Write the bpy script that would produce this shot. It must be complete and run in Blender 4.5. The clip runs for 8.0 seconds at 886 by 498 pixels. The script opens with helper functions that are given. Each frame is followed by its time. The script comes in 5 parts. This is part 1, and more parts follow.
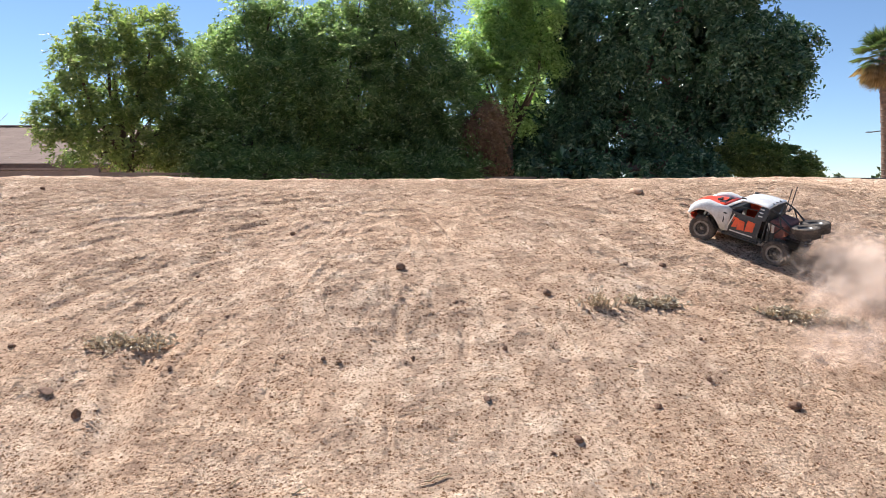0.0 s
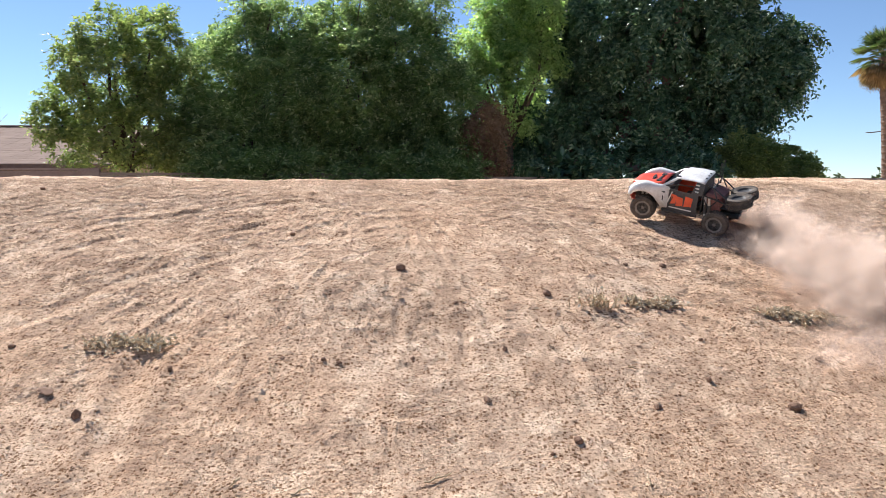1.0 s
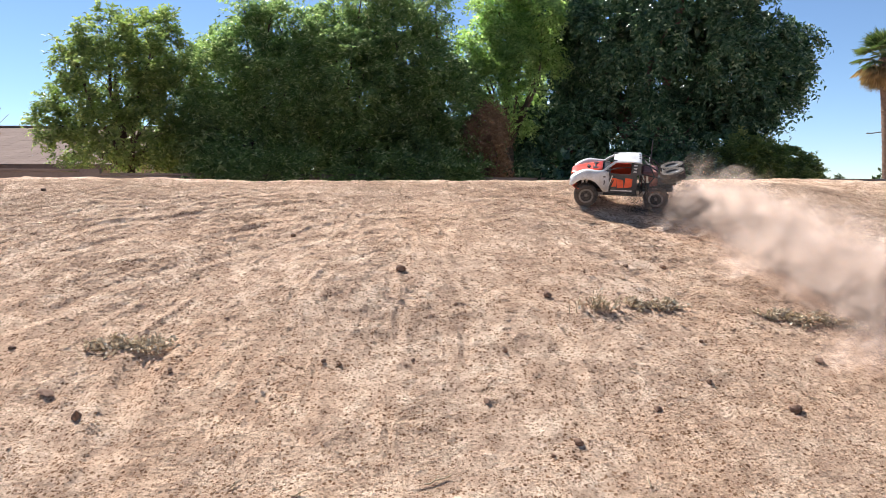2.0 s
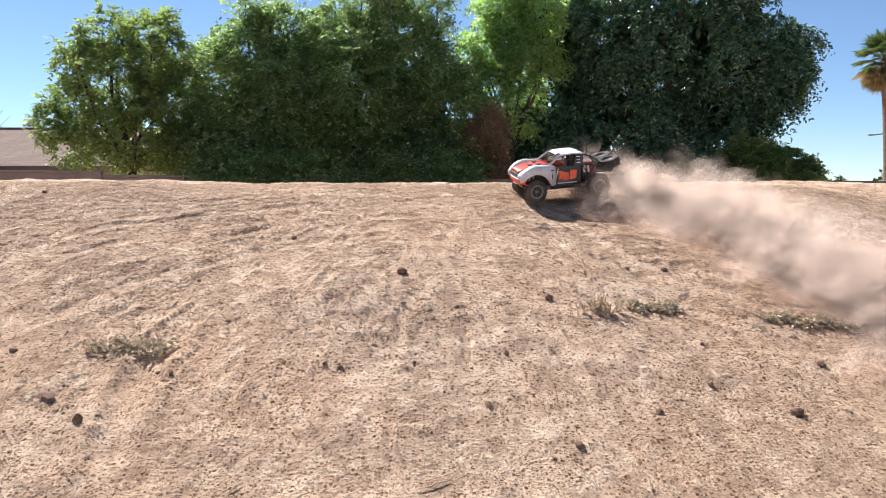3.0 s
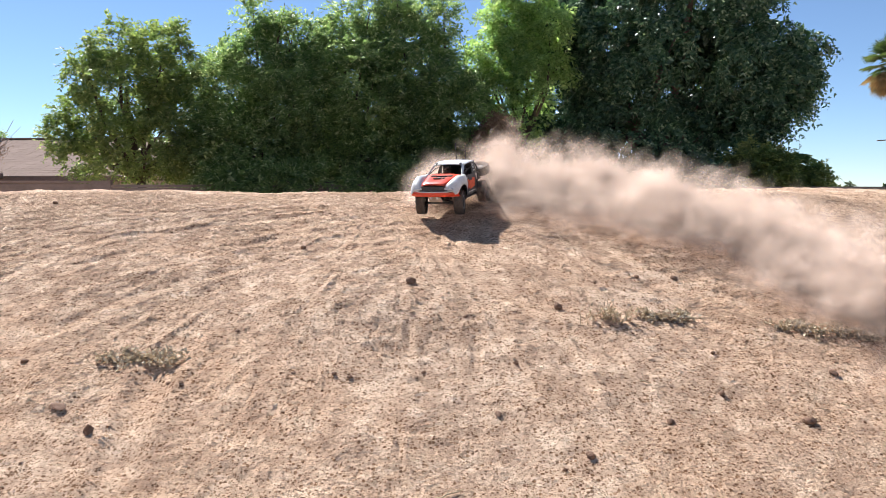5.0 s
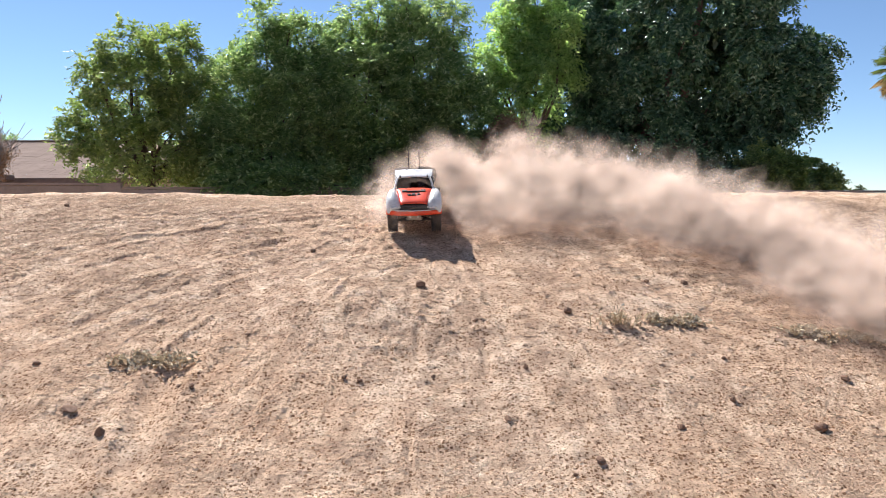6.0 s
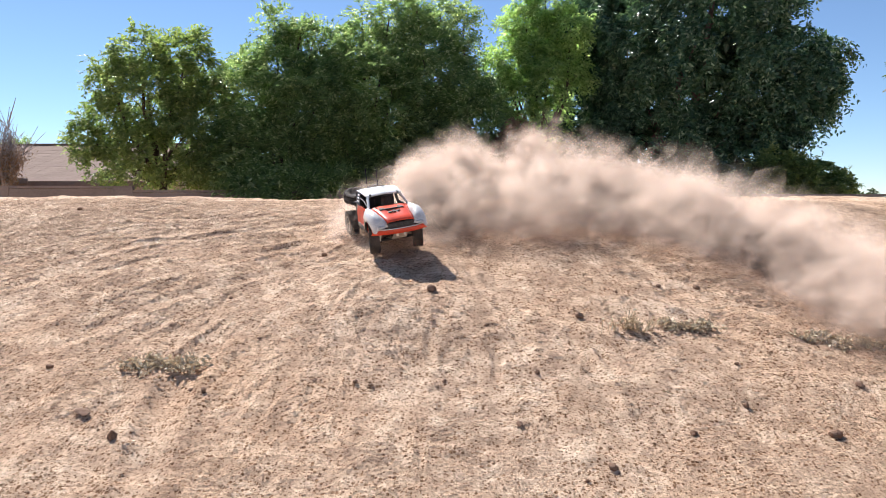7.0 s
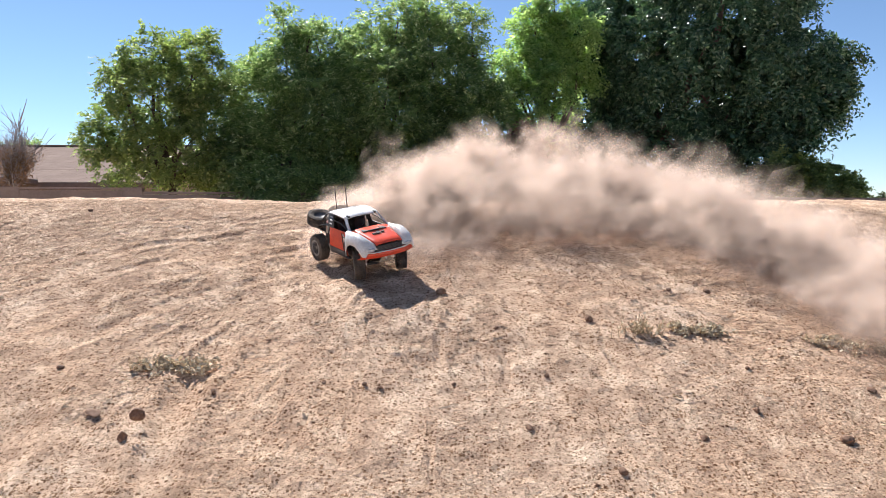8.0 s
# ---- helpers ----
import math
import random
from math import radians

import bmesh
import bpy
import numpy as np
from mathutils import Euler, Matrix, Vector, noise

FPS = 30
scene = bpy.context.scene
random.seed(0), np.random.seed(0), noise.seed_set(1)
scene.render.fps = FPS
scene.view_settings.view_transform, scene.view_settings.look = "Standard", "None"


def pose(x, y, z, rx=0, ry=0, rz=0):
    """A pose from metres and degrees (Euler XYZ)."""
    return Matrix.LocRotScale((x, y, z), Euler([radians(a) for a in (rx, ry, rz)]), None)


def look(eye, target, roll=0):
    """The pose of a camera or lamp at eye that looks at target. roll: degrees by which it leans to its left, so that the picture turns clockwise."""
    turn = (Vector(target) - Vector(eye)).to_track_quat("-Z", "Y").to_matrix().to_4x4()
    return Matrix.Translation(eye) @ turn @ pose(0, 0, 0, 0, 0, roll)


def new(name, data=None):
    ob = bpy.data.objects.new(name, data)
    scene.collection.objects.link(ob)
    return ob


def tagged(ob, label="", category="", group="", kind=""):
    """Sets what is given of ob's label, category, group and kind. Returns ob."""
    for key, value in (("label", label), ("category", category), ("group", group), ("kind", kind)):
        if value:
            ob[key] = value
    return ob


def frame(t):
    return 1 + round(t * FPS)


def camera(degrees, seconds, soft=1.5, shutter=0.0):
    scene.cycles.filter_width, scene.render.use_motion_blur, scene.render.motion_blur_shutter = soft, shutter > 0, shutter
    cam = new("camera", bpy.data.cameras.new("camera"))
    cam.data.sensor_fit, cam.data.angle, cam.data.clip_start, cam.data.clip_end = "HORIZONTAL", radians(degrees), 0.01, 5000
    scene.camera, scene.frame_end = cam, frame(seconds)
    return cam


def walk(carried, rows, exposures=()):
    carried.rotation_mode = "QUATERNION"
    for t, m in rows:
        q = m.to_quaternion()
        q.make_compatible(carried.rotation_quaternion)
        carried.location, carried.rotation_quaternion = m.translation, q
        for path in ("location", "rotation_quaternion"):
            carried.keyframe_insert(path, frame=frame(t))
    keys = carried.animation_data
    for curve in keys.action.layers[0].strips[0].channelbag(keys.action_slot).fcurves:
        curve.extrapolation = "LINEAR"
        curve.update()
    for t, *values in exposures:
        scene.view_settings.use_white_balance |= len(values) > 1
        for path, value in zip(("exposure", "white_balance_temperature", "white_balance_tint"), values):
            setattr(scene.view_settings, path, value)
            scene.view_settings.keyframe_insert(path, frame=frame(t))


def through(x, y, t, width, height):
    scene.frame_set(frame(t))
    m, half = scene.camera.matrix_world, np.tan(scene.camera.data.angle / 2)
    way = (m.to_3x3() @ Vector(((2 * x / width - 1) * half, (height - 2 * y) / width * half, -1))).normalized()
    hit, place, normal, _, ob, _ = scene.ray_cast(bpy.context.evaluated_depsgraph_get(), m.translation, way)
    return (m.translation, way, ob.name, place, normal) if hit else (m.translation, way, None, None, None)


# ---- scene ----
from collections import namedtuple

cam = camera(60, 8.0, soft=0.75)
TILT = 4.34
START = pose(0, 0, 1.5, 90 - TILT, 0, 0)


def held(dx, dy, dz, a, b, c):
    """The carried camera: a small shift of the eye and a small turn (degrees, rotation vector) from its first pose."""
    v = Vector((radians(a), radians(b), radians(c)))
    turn = Matrix.Rotation(v.length, 4, v.normalized()) if v.length > 1e-9 else Matrix.Identity(4)
    return Matrix.Translation((dx, dy, dz)) @ START @ turn


walk(cam, [
    (0.0, held(-0.0000, -0.0000, 0.0000, -0.000, -0.000, 0.000)),
    (0.5, held(0.0005, 0.0003, 0.0008, 0.000, 0.010, 0.010)),
    (1.0, held(0.0007, -0.0004, 0.0020, 0.012, 0.012, 0.028)),
    (1.5, held(0.0012, -0.0008, 0.0044, 0.022, 0.022, 0.040)),
    (3.0, held(0.0013, 0.0004, 0.0099, 0.171, 0.126, 0.068)),
    (3.5, held(0.0003, 0.0014, 0.0110, 0.280, 0.206, 0.062)),
    (4.0, held(0.0004, 0.0020, 0.0131, 0.390, 0.346, 0.020)),
    (4.5, held(-0.0010, 0.0018, 0.0157, 0.580, 0.506, -0.130)),
    (6.0, held(-0.0112, 0.0006, 0.0228, 0.940, 1.306, -0.015)),
    (6.5, held(-0.0144, 0.0010, 0.0258, 1.040, 1.672, 0.032)),
    (7.0, held(-0.0180, 0.0030, 0.0280, 1.180, 2.028, 0.090)),
    (7.5, held(-0.0222, 0.0035, 0.0300, 1.290, 2.332, 0.150)),
    (8.0, held(-0.0266, 0.0046, 0.0304, 1.345, 2.591, 0.310)),
])

# ---- world, sun, exposure ----
SUN_ELEVATION, SUN_AZIMUTH = 47.0, -36.0          # azimuth from +y towards +x
world = bpy.data.worlds.new("sky")
scene.world = world
world.use_nodes = True
wn = world.node_tree
sky = wn.nodes.new("ShaderNodeTexSky")
sky.sky_type = "NISHITA"
sky.sun_disc = False
sky.sun_elevation = radians(SUN_ELEVATION)
sky.sun_rotation = radians(SUN_AZIMUTH)
sky.air_density, sky.dust_density, sky.ozone_density = 1.0, 0.0, 4.0
sky.altitude = 2500
wn.links.new(sky.outputs[0], wn.nodes["Background"].inputs[0])
wn.nodes["Background"].inputs[1].default_value = 0.073

sun = new("sun", bpy.data.lights.new("sun", "SUN"))
sun.data.energy, sun.data.angle, sun.data.color = 5.0, radians(0.53), (1.0, 0.985, 0.985)
el, az = radians(SUN_ELEVATION), radians(SUN_AZIMUTH)
to_sun = Vector((math.sin(az) * math.cos(el), math.cos(az) * math.cos(el), math.sin(el)))
sun.matrix_world = look(to_sun * 60, (0, 0, 0))
scene.view_settings.exposure = 0.98
scene.cycles.transparent_max_bounces = 192


# ---- materials ----
def material(name):
    m = bpy.data.materials.new(name)
    m.use_nodes = True
    return m, m.node_tree.nodes, m.node_tree.links, m.node_tree.nodes["Principled BSDF"]


def ramp(nodes, links, source, stops):
    r = nodes.new("ShaderNodeValToRGB")
    while len(r.color_ramp.elements) < len(stops):
        r.color_ramp.elements.new(0.5)
    for e, (at, c) in zip(r.color_ramp.elements, stops):
        e.position, e.color = at, (*c, 1)
    links.new(source, r.inputs[0])
    return r.outputs[0]


def texture(nodes, links, kind, scale, detail=4, rough=0.6, coords="Object"):
    tc = nodes.new("ShaderNodeTexCoord")
    t = nodes.new(kind)
    links.new(tc.outputs[coords], t.inputs["Vector"])
    t.inputs["Scale"].default_value = scale
    if kind == "ShaderNodeTexNoise":
        t.inputs["Detail"].default_value, t.inputs["Roughness"].default_value = detail, rough
    return t


def mixed(nodes, links, mode, factor, a, b):
    m = nodes.new("ShaderNodeMix")
    m.data_type, m.blend_type = "RGBA", mode
    for socket, value in ((m.inputs[0], factor), (m.inputs[6], a), (m.inputs[7], b)):
        if isinstance(value, (int, float)):
            socket.default_value = value
        elif isinstance(value, tuple):
            socket.default_value = (*value, 1)
        else:
            links.new(value, socket)
    return m.outputs[2]


def bumped(nodes, links, shader, height, strength, distance):
    b = nodes.new("ShaderNodeBump")
    b.inputs["Strength"].default_value, b.inputs["Distance"].default_value = strength, distance
    links.new(height, b.inputs["Height"])
    links.new(b.outputs[0], shader.inputs["Normal"])


def surface(name, dark, light, scale=30.0, rough=0.6, metal=0.0, bump=0.2, depth=0.001, spec=0.5, fine=8.0, vary=0.0):
    """A worn surface: two colours over two sizes of noise, with fine relief."""
    m, n, l, p = material(name)
    a = texture(n, l, "ShaderNodeTexNoise", scale)
    b = texture(n, l, "ShaderNodeTexNoise", scale * fine, 3)
    both = n.new("ShaderNodeMath")
    both.operation = "MULTIPLY_ADD"
    l.new(b.outputs[0], both.inputs[0])
    both.inputs[1].default_value = 0.4
    l.new(a.outputs[0], both.inputs[2])
    c = ramp(n, l, both.outputs[0], [(0.45, dark), (0.95, light)])
    if vary:
        g = n.new("ShaderNodeNewGeometry")
        k = ramp(n, l, g.outputs["Random Per Island"], [(0, (1 - vary,) * 3), (1, (1, 1, 1))])
        c = mixed(n, l, "MULTIPLY", 1.0, c, k)
    l.new(c, p.inputs["Base Color"])
    p.inputs["Roughness"].default_value, p.inputs["Metallic"].default_value = rough, metal
    p.inputs["Specular IOR Level"].default_value = spec
    bumped(n, l, p, b.outputs[0], bump, depth)
    return m


def dirt_material():
    """Dry desert dirt: pale pinkish sand with darker gravelly patches, straw-coloured stains and fine grit."""
    m, n, l, p = material("dry_dirt")
    big = texture(n, l, "ShaderNodeTexNoise", 0.9, 5, 0.65)
    mid = texture(n, l, "ShaderNodeTexNoise", 9, 5, 0.7)
    grit = texture(n, l, "ShaderNodeTexNoise", 80, 5, 0.75)
    c = ramp(n, l, mid.outputs[0], [(0.36, (0.47, 0.315, 0.215)), (0.52, (0.645, 0.455, 0.318)), (0.7, (0.87, 0.67, 0.495))])
    straw = ramp(n, l, big.outputs[0], [(0.42, (0, 0, 0)), (0.7, (1, 1, 1))])
    c = mixed(n, l, "MIX", straw, c, mixed(n, l, "MULTIPLY", 1.0, c, (1.03, 0.965, 0.9)))
    g = ramp(n, l, grit.outputs[0], [(0.36, (0.46, 0.38, 0.32)), (0.47, (0.95, 0.95, 0.95)), (0.7, (1.15, 1.15, 1.15))])
    c = mixed(n, l, "MULTIPLY", 0.85, c, g)
    # separate grains of gravel, darker and paler than the sand, thicker in patches
    for scale, share, tone in ((70, 0.3, 0.45), (130, 0.42, 0.45)):
        cell = texture(n, l, "ShaderNodeTexVoronoi", scale)
        apart = n.new("ShaderNodeSeparateColor")
        l.new(cell.outputs["Color"], apart.inputs[0])
        patch = texture(n, l, "ShaderNodeTexNoise", 5, 3, 0.6)
        odds = n.new("ShaderNodeMapRange")
        odds.inputs[1].default_value, odds.inputs[2].default_value = 0.35, 0.68
        odds.inputs[3].default_value, odds.inputs[4].default_value = share * 0.35, share * 1.5
        l.new(patch.outputs[0], odds.inputs[0])
        chosen = n.new("ShaderNodeMath")
        chosen.operation = "LESS_THAN"
        l.new(apart.outputs[0], chosen.inputs[0]), l.new(odds.outputs[0], chosen.inputs[1])
        inside = n.new("ShaderNodeMath")
        inside.operation = "LESS_THAN"
        l.new(cell.outputs["Distance"], inside.inputs[0])
        inside.inputs[1].default_value = 0.45
        both = n.new("ShaderNodeMath")
        both.operation = "MULTIPLY"
        l.new(chosen.outputs[0], both.inputs[0]), l.new(inside.outputs[0], both.inputs[1])
        stone = ramp(n, l, apart.outputs[1], [(0.0, (tone * 0.76, tone * 0.58, tone * 0.46)), (0.6, (tone * 1.2, tone * 1.02, tone * 0.85)), (1.0, (1.15, 1.15, 1.15))])
        c = mixed(n, l, "MIX", both.outputs[0], c, mixed(n, l, "MULTIPLY", 1.0, c, stone))
    l.new(c, p.inputs["Base Color"])
    p.inputs["Roughness"].default_value = 0.95
    p.inputs["Specular IOR Level"].default_value = 0.1
    h = n.new("ShaderNodeMath")
    h.operation = "MULTIPLY_ADD"
    l.new(grit.outputs[0], h.inputs[0])
    h.inputs[1].default_value = 0.8
    l.new(mid.outputs[0], h.inputs[2])
    bumped(n, l, p, h.outputs[0], 1.0, 0.016)
    return m


def leaf_material(name, deep, mid, pale, through=0.35, rough=0.45, shine=(1.35, 1.4, 0.9)):
    m, n, l, p = material(name)
    g = n.new("ShaderNodeNewGeometry")
    c = ramp(n, l, g.outputs["Random Per Island"], [(0.0, deep), (0.45, mid), (0.8, mid), (1.0, pale)])
    spread = texture(n, l, "ShaderNodeTexNoise", 0.9, 3)
    k = ramp(n, l, spread.outputs[0], [(0.3, (0.75, 0.8, 0.75)), (0.7, (1.15, 1.1, 1.0))])
    c = mixed(n, l, "MULTIPLY", 1.0, c, k)
    l.new(c, p.inputs["Base Color"])
    p.inputs["Roughness"].default_value = rough
    t = n.new("ShaderNodeBsdfTranslucent")
    l.new(mixed(n, l, "MULTIPLY", 1.0, c, shine), t.inputs[0])
    mix = n.new("ShaderNodeMixShader")
    mix.inputs[0].default_value = through
    l.new(p.outputs[0], mix.inputs[1])
    l.new(t.outputs[0], mix.inputs[2])
    l.new(mix.outputs[0], n["Material Output"].inputs[0])
    return m


DIRT = dirt_material()
CLOD = surface("dirt_clods", (0.43, 0.265, 0.165), (0.68, 0.48, 0.335), 60, 0.95, bump=0.6, depth=0.002, spec=0.05, vary=0.58)
ROCK = surface("brown_rock", (0.15, 0.08, 0.05), (0.3, 0.19, 0.13), 40, 0.9, bump=0.7, depth=0.004, spec=0.2)
STRAW = surface("dry_stem", (0.35, 0.26, 0.15), (0.55, 0.44, 0.28), 50, 0.8, vary=0.3)
BLOCKWALL = surface("block_wall", (0.22, 0.165, 0.135), (0.31, 0.24, 0.2), 3, 0.95, bump=0.4, depth=0.004, spec=0.1)
SHINGLE = surface("brown_shingles", (0.165, 0.11, 0.085), (0.225, 0.155, 0.122), 1.2, 0.9, bump=0.3, depth=0.004, spec=0.1, vary=0.06)
STUCCO = surface("tan_stucco", (0.38, 0.3, 0.24), (0.48, 0.39, 0.31), 4, 0.95, bump=0.3, depth=0.004, spec=0.1)
FASCIA = surface("brown_fascia", (0.14, 0.09, 0.07), (0.2, 0.14, 0.11), 6, 0.7)
BARK = surface("tree_bark", (0.06, 0.045, 0.035), (0.16, 0.12, 0.09), 12, 0.95, bump=0.8, depth=0.02, spec=0.1)
TWIG = surface("grey_twigs", (0.2, 0.17, 0.165), (0.36, 0.32, 0.31), 12, 0.9, spec=0.1)
PALM_BARK = surface("palm_bark", (0.12, 0.085, 0.065), (0.26, 0.19, 0.15), 8, 0.95, bump=0.9, depth=0.03, spec=0.1)
LEAF_ASH = leaf_material("ash_leaves", (0.11, 0.16, 0.065), (0.2, 0.265, 0.11), (0.44, 0.48, 0.25), 0.62, 0.33)
# the palest hedge leaves have sun glints put into their colour
LEAF_HEDGE = leaf_material("hedge_leaves", (0.115, 0.175, 0.095), (0.225, 0.315, 0.16), (0.62, 0.68, 0.5), 0.68, 0.25)
LEAF_BRIGHT = leaf_material("bright_leaves", (0.17, 0.27, 0.11), (0.31, 0.44, 0.21), (0.54, 0.64, 0.36), 0.7, 0.35)
LEAF_DARK = leaf_material("dense_leaves", (0.03, 0.072, 0.045), (0.08, 0.152, 0.09), (0.3, 0.42, 0.28), 0.26, 0.25)
LEAF_DEAD = leaf_material("dead_leaves", (0.16, 0.1, 0.062), (0.25, 0.16, 0.105), (0.38, 0.26, 0.18), 0.25, 0.8, (1.1, 0.95, 0.8))
LEAF_WEED = leaf_material("weed_leaves", (0.36, 0.27, 0.19), (0.6, 0.49, 0.37), (0.88, 0.79, 0.66), 0.2, 0.8, (1.0, 0.92, 0.82))
LEAF_PALM = leaf_material("palm_fronds", (0.05, 0.09, 0.03), (0.1, 0.16, 0.06), (0.2, 0.24, 0.1), 0.3)
LEAF_SKIRT = leaf_material("dry_palm_fronds", (0.2, 0.14, 0.08), (0.32, 0.23, 0.14), (0.42, 0.32, 0.2), 0.3, 0.8)
LEAF_FAR = leaf_material("far_leaves", (0.05, 0.08, 0.04), (0.08, 0.11, 0.055), (0.12, 0.15, 0.08), 0.2)
LAMP_STEEL = surface("dark_steel", (0.06, 0.06, 0.06), (0.12, 0.12, 0.12), 20, 0.6, 0.3)


# ---- tools ----
def solid(name, verts, faces, mats, parent=None, smooth=False, label=""):
    """A mesh object from arrays of vertices and faces."""
    me = bpy.data.meshes.new(name)
    verts = np.asarray(verts, dtype=np.float32)
    if isinstance(faces, np.ndarray):
        k = faces.shape[1]
        me.vertices.add(len(verts))
        me.vertices.foreach_set("co", verts.ravel())
        me.loops.add(faces.size)
        me.loops.foreach_set("vertex_index", faces.astype(np.int32).ravel())
        me.polygons.add(len(faces))
        me.polygons.foreach_set("loop_start", np.arange(0, faces.size, k, dtype=np.int32))
        me.update(calc_edges=True)
    else:
        me.from_pydata(verts.tolist(), [], faces)
    if smooth:
        me.polygons.foreach_set("use_smooth", np.ones(len(me.polygons), dtype=bool))
    me.materials.append(mats)
    ob = new(name, me)
    if parent:
        ob.parent = parent
    if label:
        tagged(ob, label)
    return ob


def part(name, bm, mat, parent, label="", smooth=False):
    """Links a bmesh as one mesh object under a thing or a part."""
    me = bpy.data.meshes.new(name)
    bmesh.ops.recalc_face_normals(bm, faces=bm.faces[:])
    bm.to_mesh(me)
    bm.free()
    if smooth:
        me.polygons.foreach_set("use_smooth", np.ones(len(me.polygons), dtype=bool))
    me.materials.append(mat)
    ob = new(name, me)
    ob.parent = parent
    if label:
        tagged(ob, label)
    return ob


def hashed(ix, iy, seed):
    n = (ix.astype(np.int64) * 374761393 + iy.astype(np.int64) * 668265263 + seed * 982451653) & 0x7FFFFFFF
    n = ((n ^ (n >> 13)) * 1274126177) & 0x7FFFFFFF
    return ((n ^ (n >> 16)) & 0xFFFF) / 65535.0


def rough_field(x, y, size, seed):
    """Smooth noise from 0 to 1 with lumps about size metres across."""
    u, v = x / size, y / size
    iu, iv = np.floor(u), np.floor(v)
    fu, fv = u - iu, v - iv
    fu, fv = fu * fu * (3 - 2 * fu), fv * fv * (3 - 2 * fv)
    a, b = hashed(iu, iv, seed), hashed(iu + 1, iv, seed)
    c, d = hashed(iu, iv + 1, seed), hashed(iu + 1, iv + 1, seed)
    return (a * (1 - fu) + b * fu) * (1 - fv) + (c * (1 - fu) + d * fu) * fv


# ---- the ground: one sheet with a dirt bank, out to the horizon ----
CREST_X = (-2.8, -2.4, -2.0, -1.7, -1.36, -1.0, -0.65, -0.3, 0.05, 0.4, 0.77, 1.12, 1.47, 1.82, 2.18, 2.6)
CREST_Z = (0.013, 0.008, 0.006, -0.01, -0.018, -0.009, -0.008, -0.017, -0.025, -0.02, -0.016, -0.017, -0.005, 0.0, 0.01, 0.016)


def bank(x, y):
    """Height of the bank without its small relief."""
    x, y = np.asarray(x, float), np.asarray(y, float)
    bend = np.where(x > 0, 0.07 * np.minimum(x, 5) ** 2, 0.02 * np.minimum(-x, 6) ** 2)
    d = y - bend
    line = 0.38 * (d - 0.57)
    k = 0.09
    up = -k * np.logaddexp(-line / k, -1.59 / k)
    up = k * np.logaddexp(up / k, 0.0)
    # the crest rises and dips a little along its length, and a low swell lies on the slope
    s = np.clip((d - 3.7) / 0.8, 0, 1)
    up = up + s * s * (3 - 2 * s) * np.interp(x, CREST_X, CREST_Z)
    up = up + 0.06 * np.exp(-((x + 0.5) ** 2 + (y - 3.35) ** 2) / 0.13)
    s = np.clip((d - 5.6) / 5.0, 0, 1)
    s = s * s * (3 - 2 * s)
    return up * (1 - s) + 0.45 * s


# wheel tracks in plan: points, width between the two ruts (0: single), rut width, depth
TRACKS = [
    (((-1.02, 2.0), (-1.08, 2.42), (-1.13, 2.78), (-1.11, 3.09), (-1.0, 3.35)), 0.0, 0.1, 0.042),
    (((-1.6, 2.1), (-1.62, 2.6), (-1.8, 3.1), (-2.3, 3.5)), 0.0, 0.09, 0.012),
    (((-2.6, 3.3), (-2.1, 3.61), (-1.9, 3.93), (-1.34, 4.18), (-0.86, 4.44)), 0.24, 0.06, 0.011),
    (((-2.4, 2.9), (-1.87, 3.2), (-1.55, 3.58), (-0.89, 3.98), (-0.07, 4.19), (0.4, 4.5)), 0.26, 0.06, 0.012),
    (((-2.6, 3.9), (-2.0, 4.2), (-1.2, 4.45), (-0.4, 4.62)), 0.25, 0.055, 0.01),
    (((-0.5, 4.5), (-0.01, 4.11), (0.32, 3.72), (0.75, 3.18), (1.06, 2.75), (1.25, 2.2)), 0.26, 0.06, 0.011),
    (((0.3, 4.4), (0.65, 4.07), (0.86, 3.58), (1.27, 3.32), (1.7, 2.85)), 0.24, 0.06, 0.011),
    (((-0.55, 2.7), (-0.67, 3.16), (-0.8, 3.45), (-0.96, 3.79), (-1.3, 4.3)), 0.22, 0.055, 0.009),
    (((0.1, 3.0), (0.05, 3.4), (-0.05, 3.9), (-0.2, 4.4)), 0.22, 0.05, 0.009),
    (((1.9, 3.35), (1.56, 3.75), (1.35, 4.05), (1.0, 4.4), (0.6, 4.6)), 0.27, 0.07, 0.012),
    (((-0.81, 2.47), (-0.73, 2.85), (-0.56, 3.39), (-0.07, 4.04)), 0.0, 0.05, 0.009),
    (((-0.38, 2.22), (-0.34, 2.77), (-0.23, 3.34), (0.02, 3.97)), 0.22, 0.045, 0.008),
    (((0.06, 2.22), (0.10, 2.84), (0.07, 3.84)), 0.0, 0.05, 0.008),
    (((0.45, 2.23), (0.37, 2.85), (0.24, 3.44), (0.11, 3.98)), 0.22, 0.045, 0.008),
    (((0.89, 2.50), (0.70, 3.18), (0.34, 3.98)), 0.24, 0.045, 0.009),
    (((-2.31, 4.00), (-1.96, 4.27), (-1.47, 4.50), (-0.91, 4.69)), 0.2, 0.045, 0.009),
    (((-1.68, 2.87), (-1.57, 3.19), (-1.25, 3.74), (-0.58, 4.25), (-0.08, 4.48)), 0.22, 0.05, 0.009),
    (((-0.83, 3.16), (-0.80, 3.45), (-0.68, 3.78), (-0.26, 4.16), (0.38, 4.49)), 0.0, 0.045, 0.008),
    (((1.51, 3.97), (1.21, 4.14), (0.68, 4.30), (0.22, 4.48)), 0.22, 0.05, 0.009),
    (((2.21, 3.81), (1.84, 4.04), (1.46, 4.25), (1.06, 4.55)), 0.22, 0.06, 0.01),
]


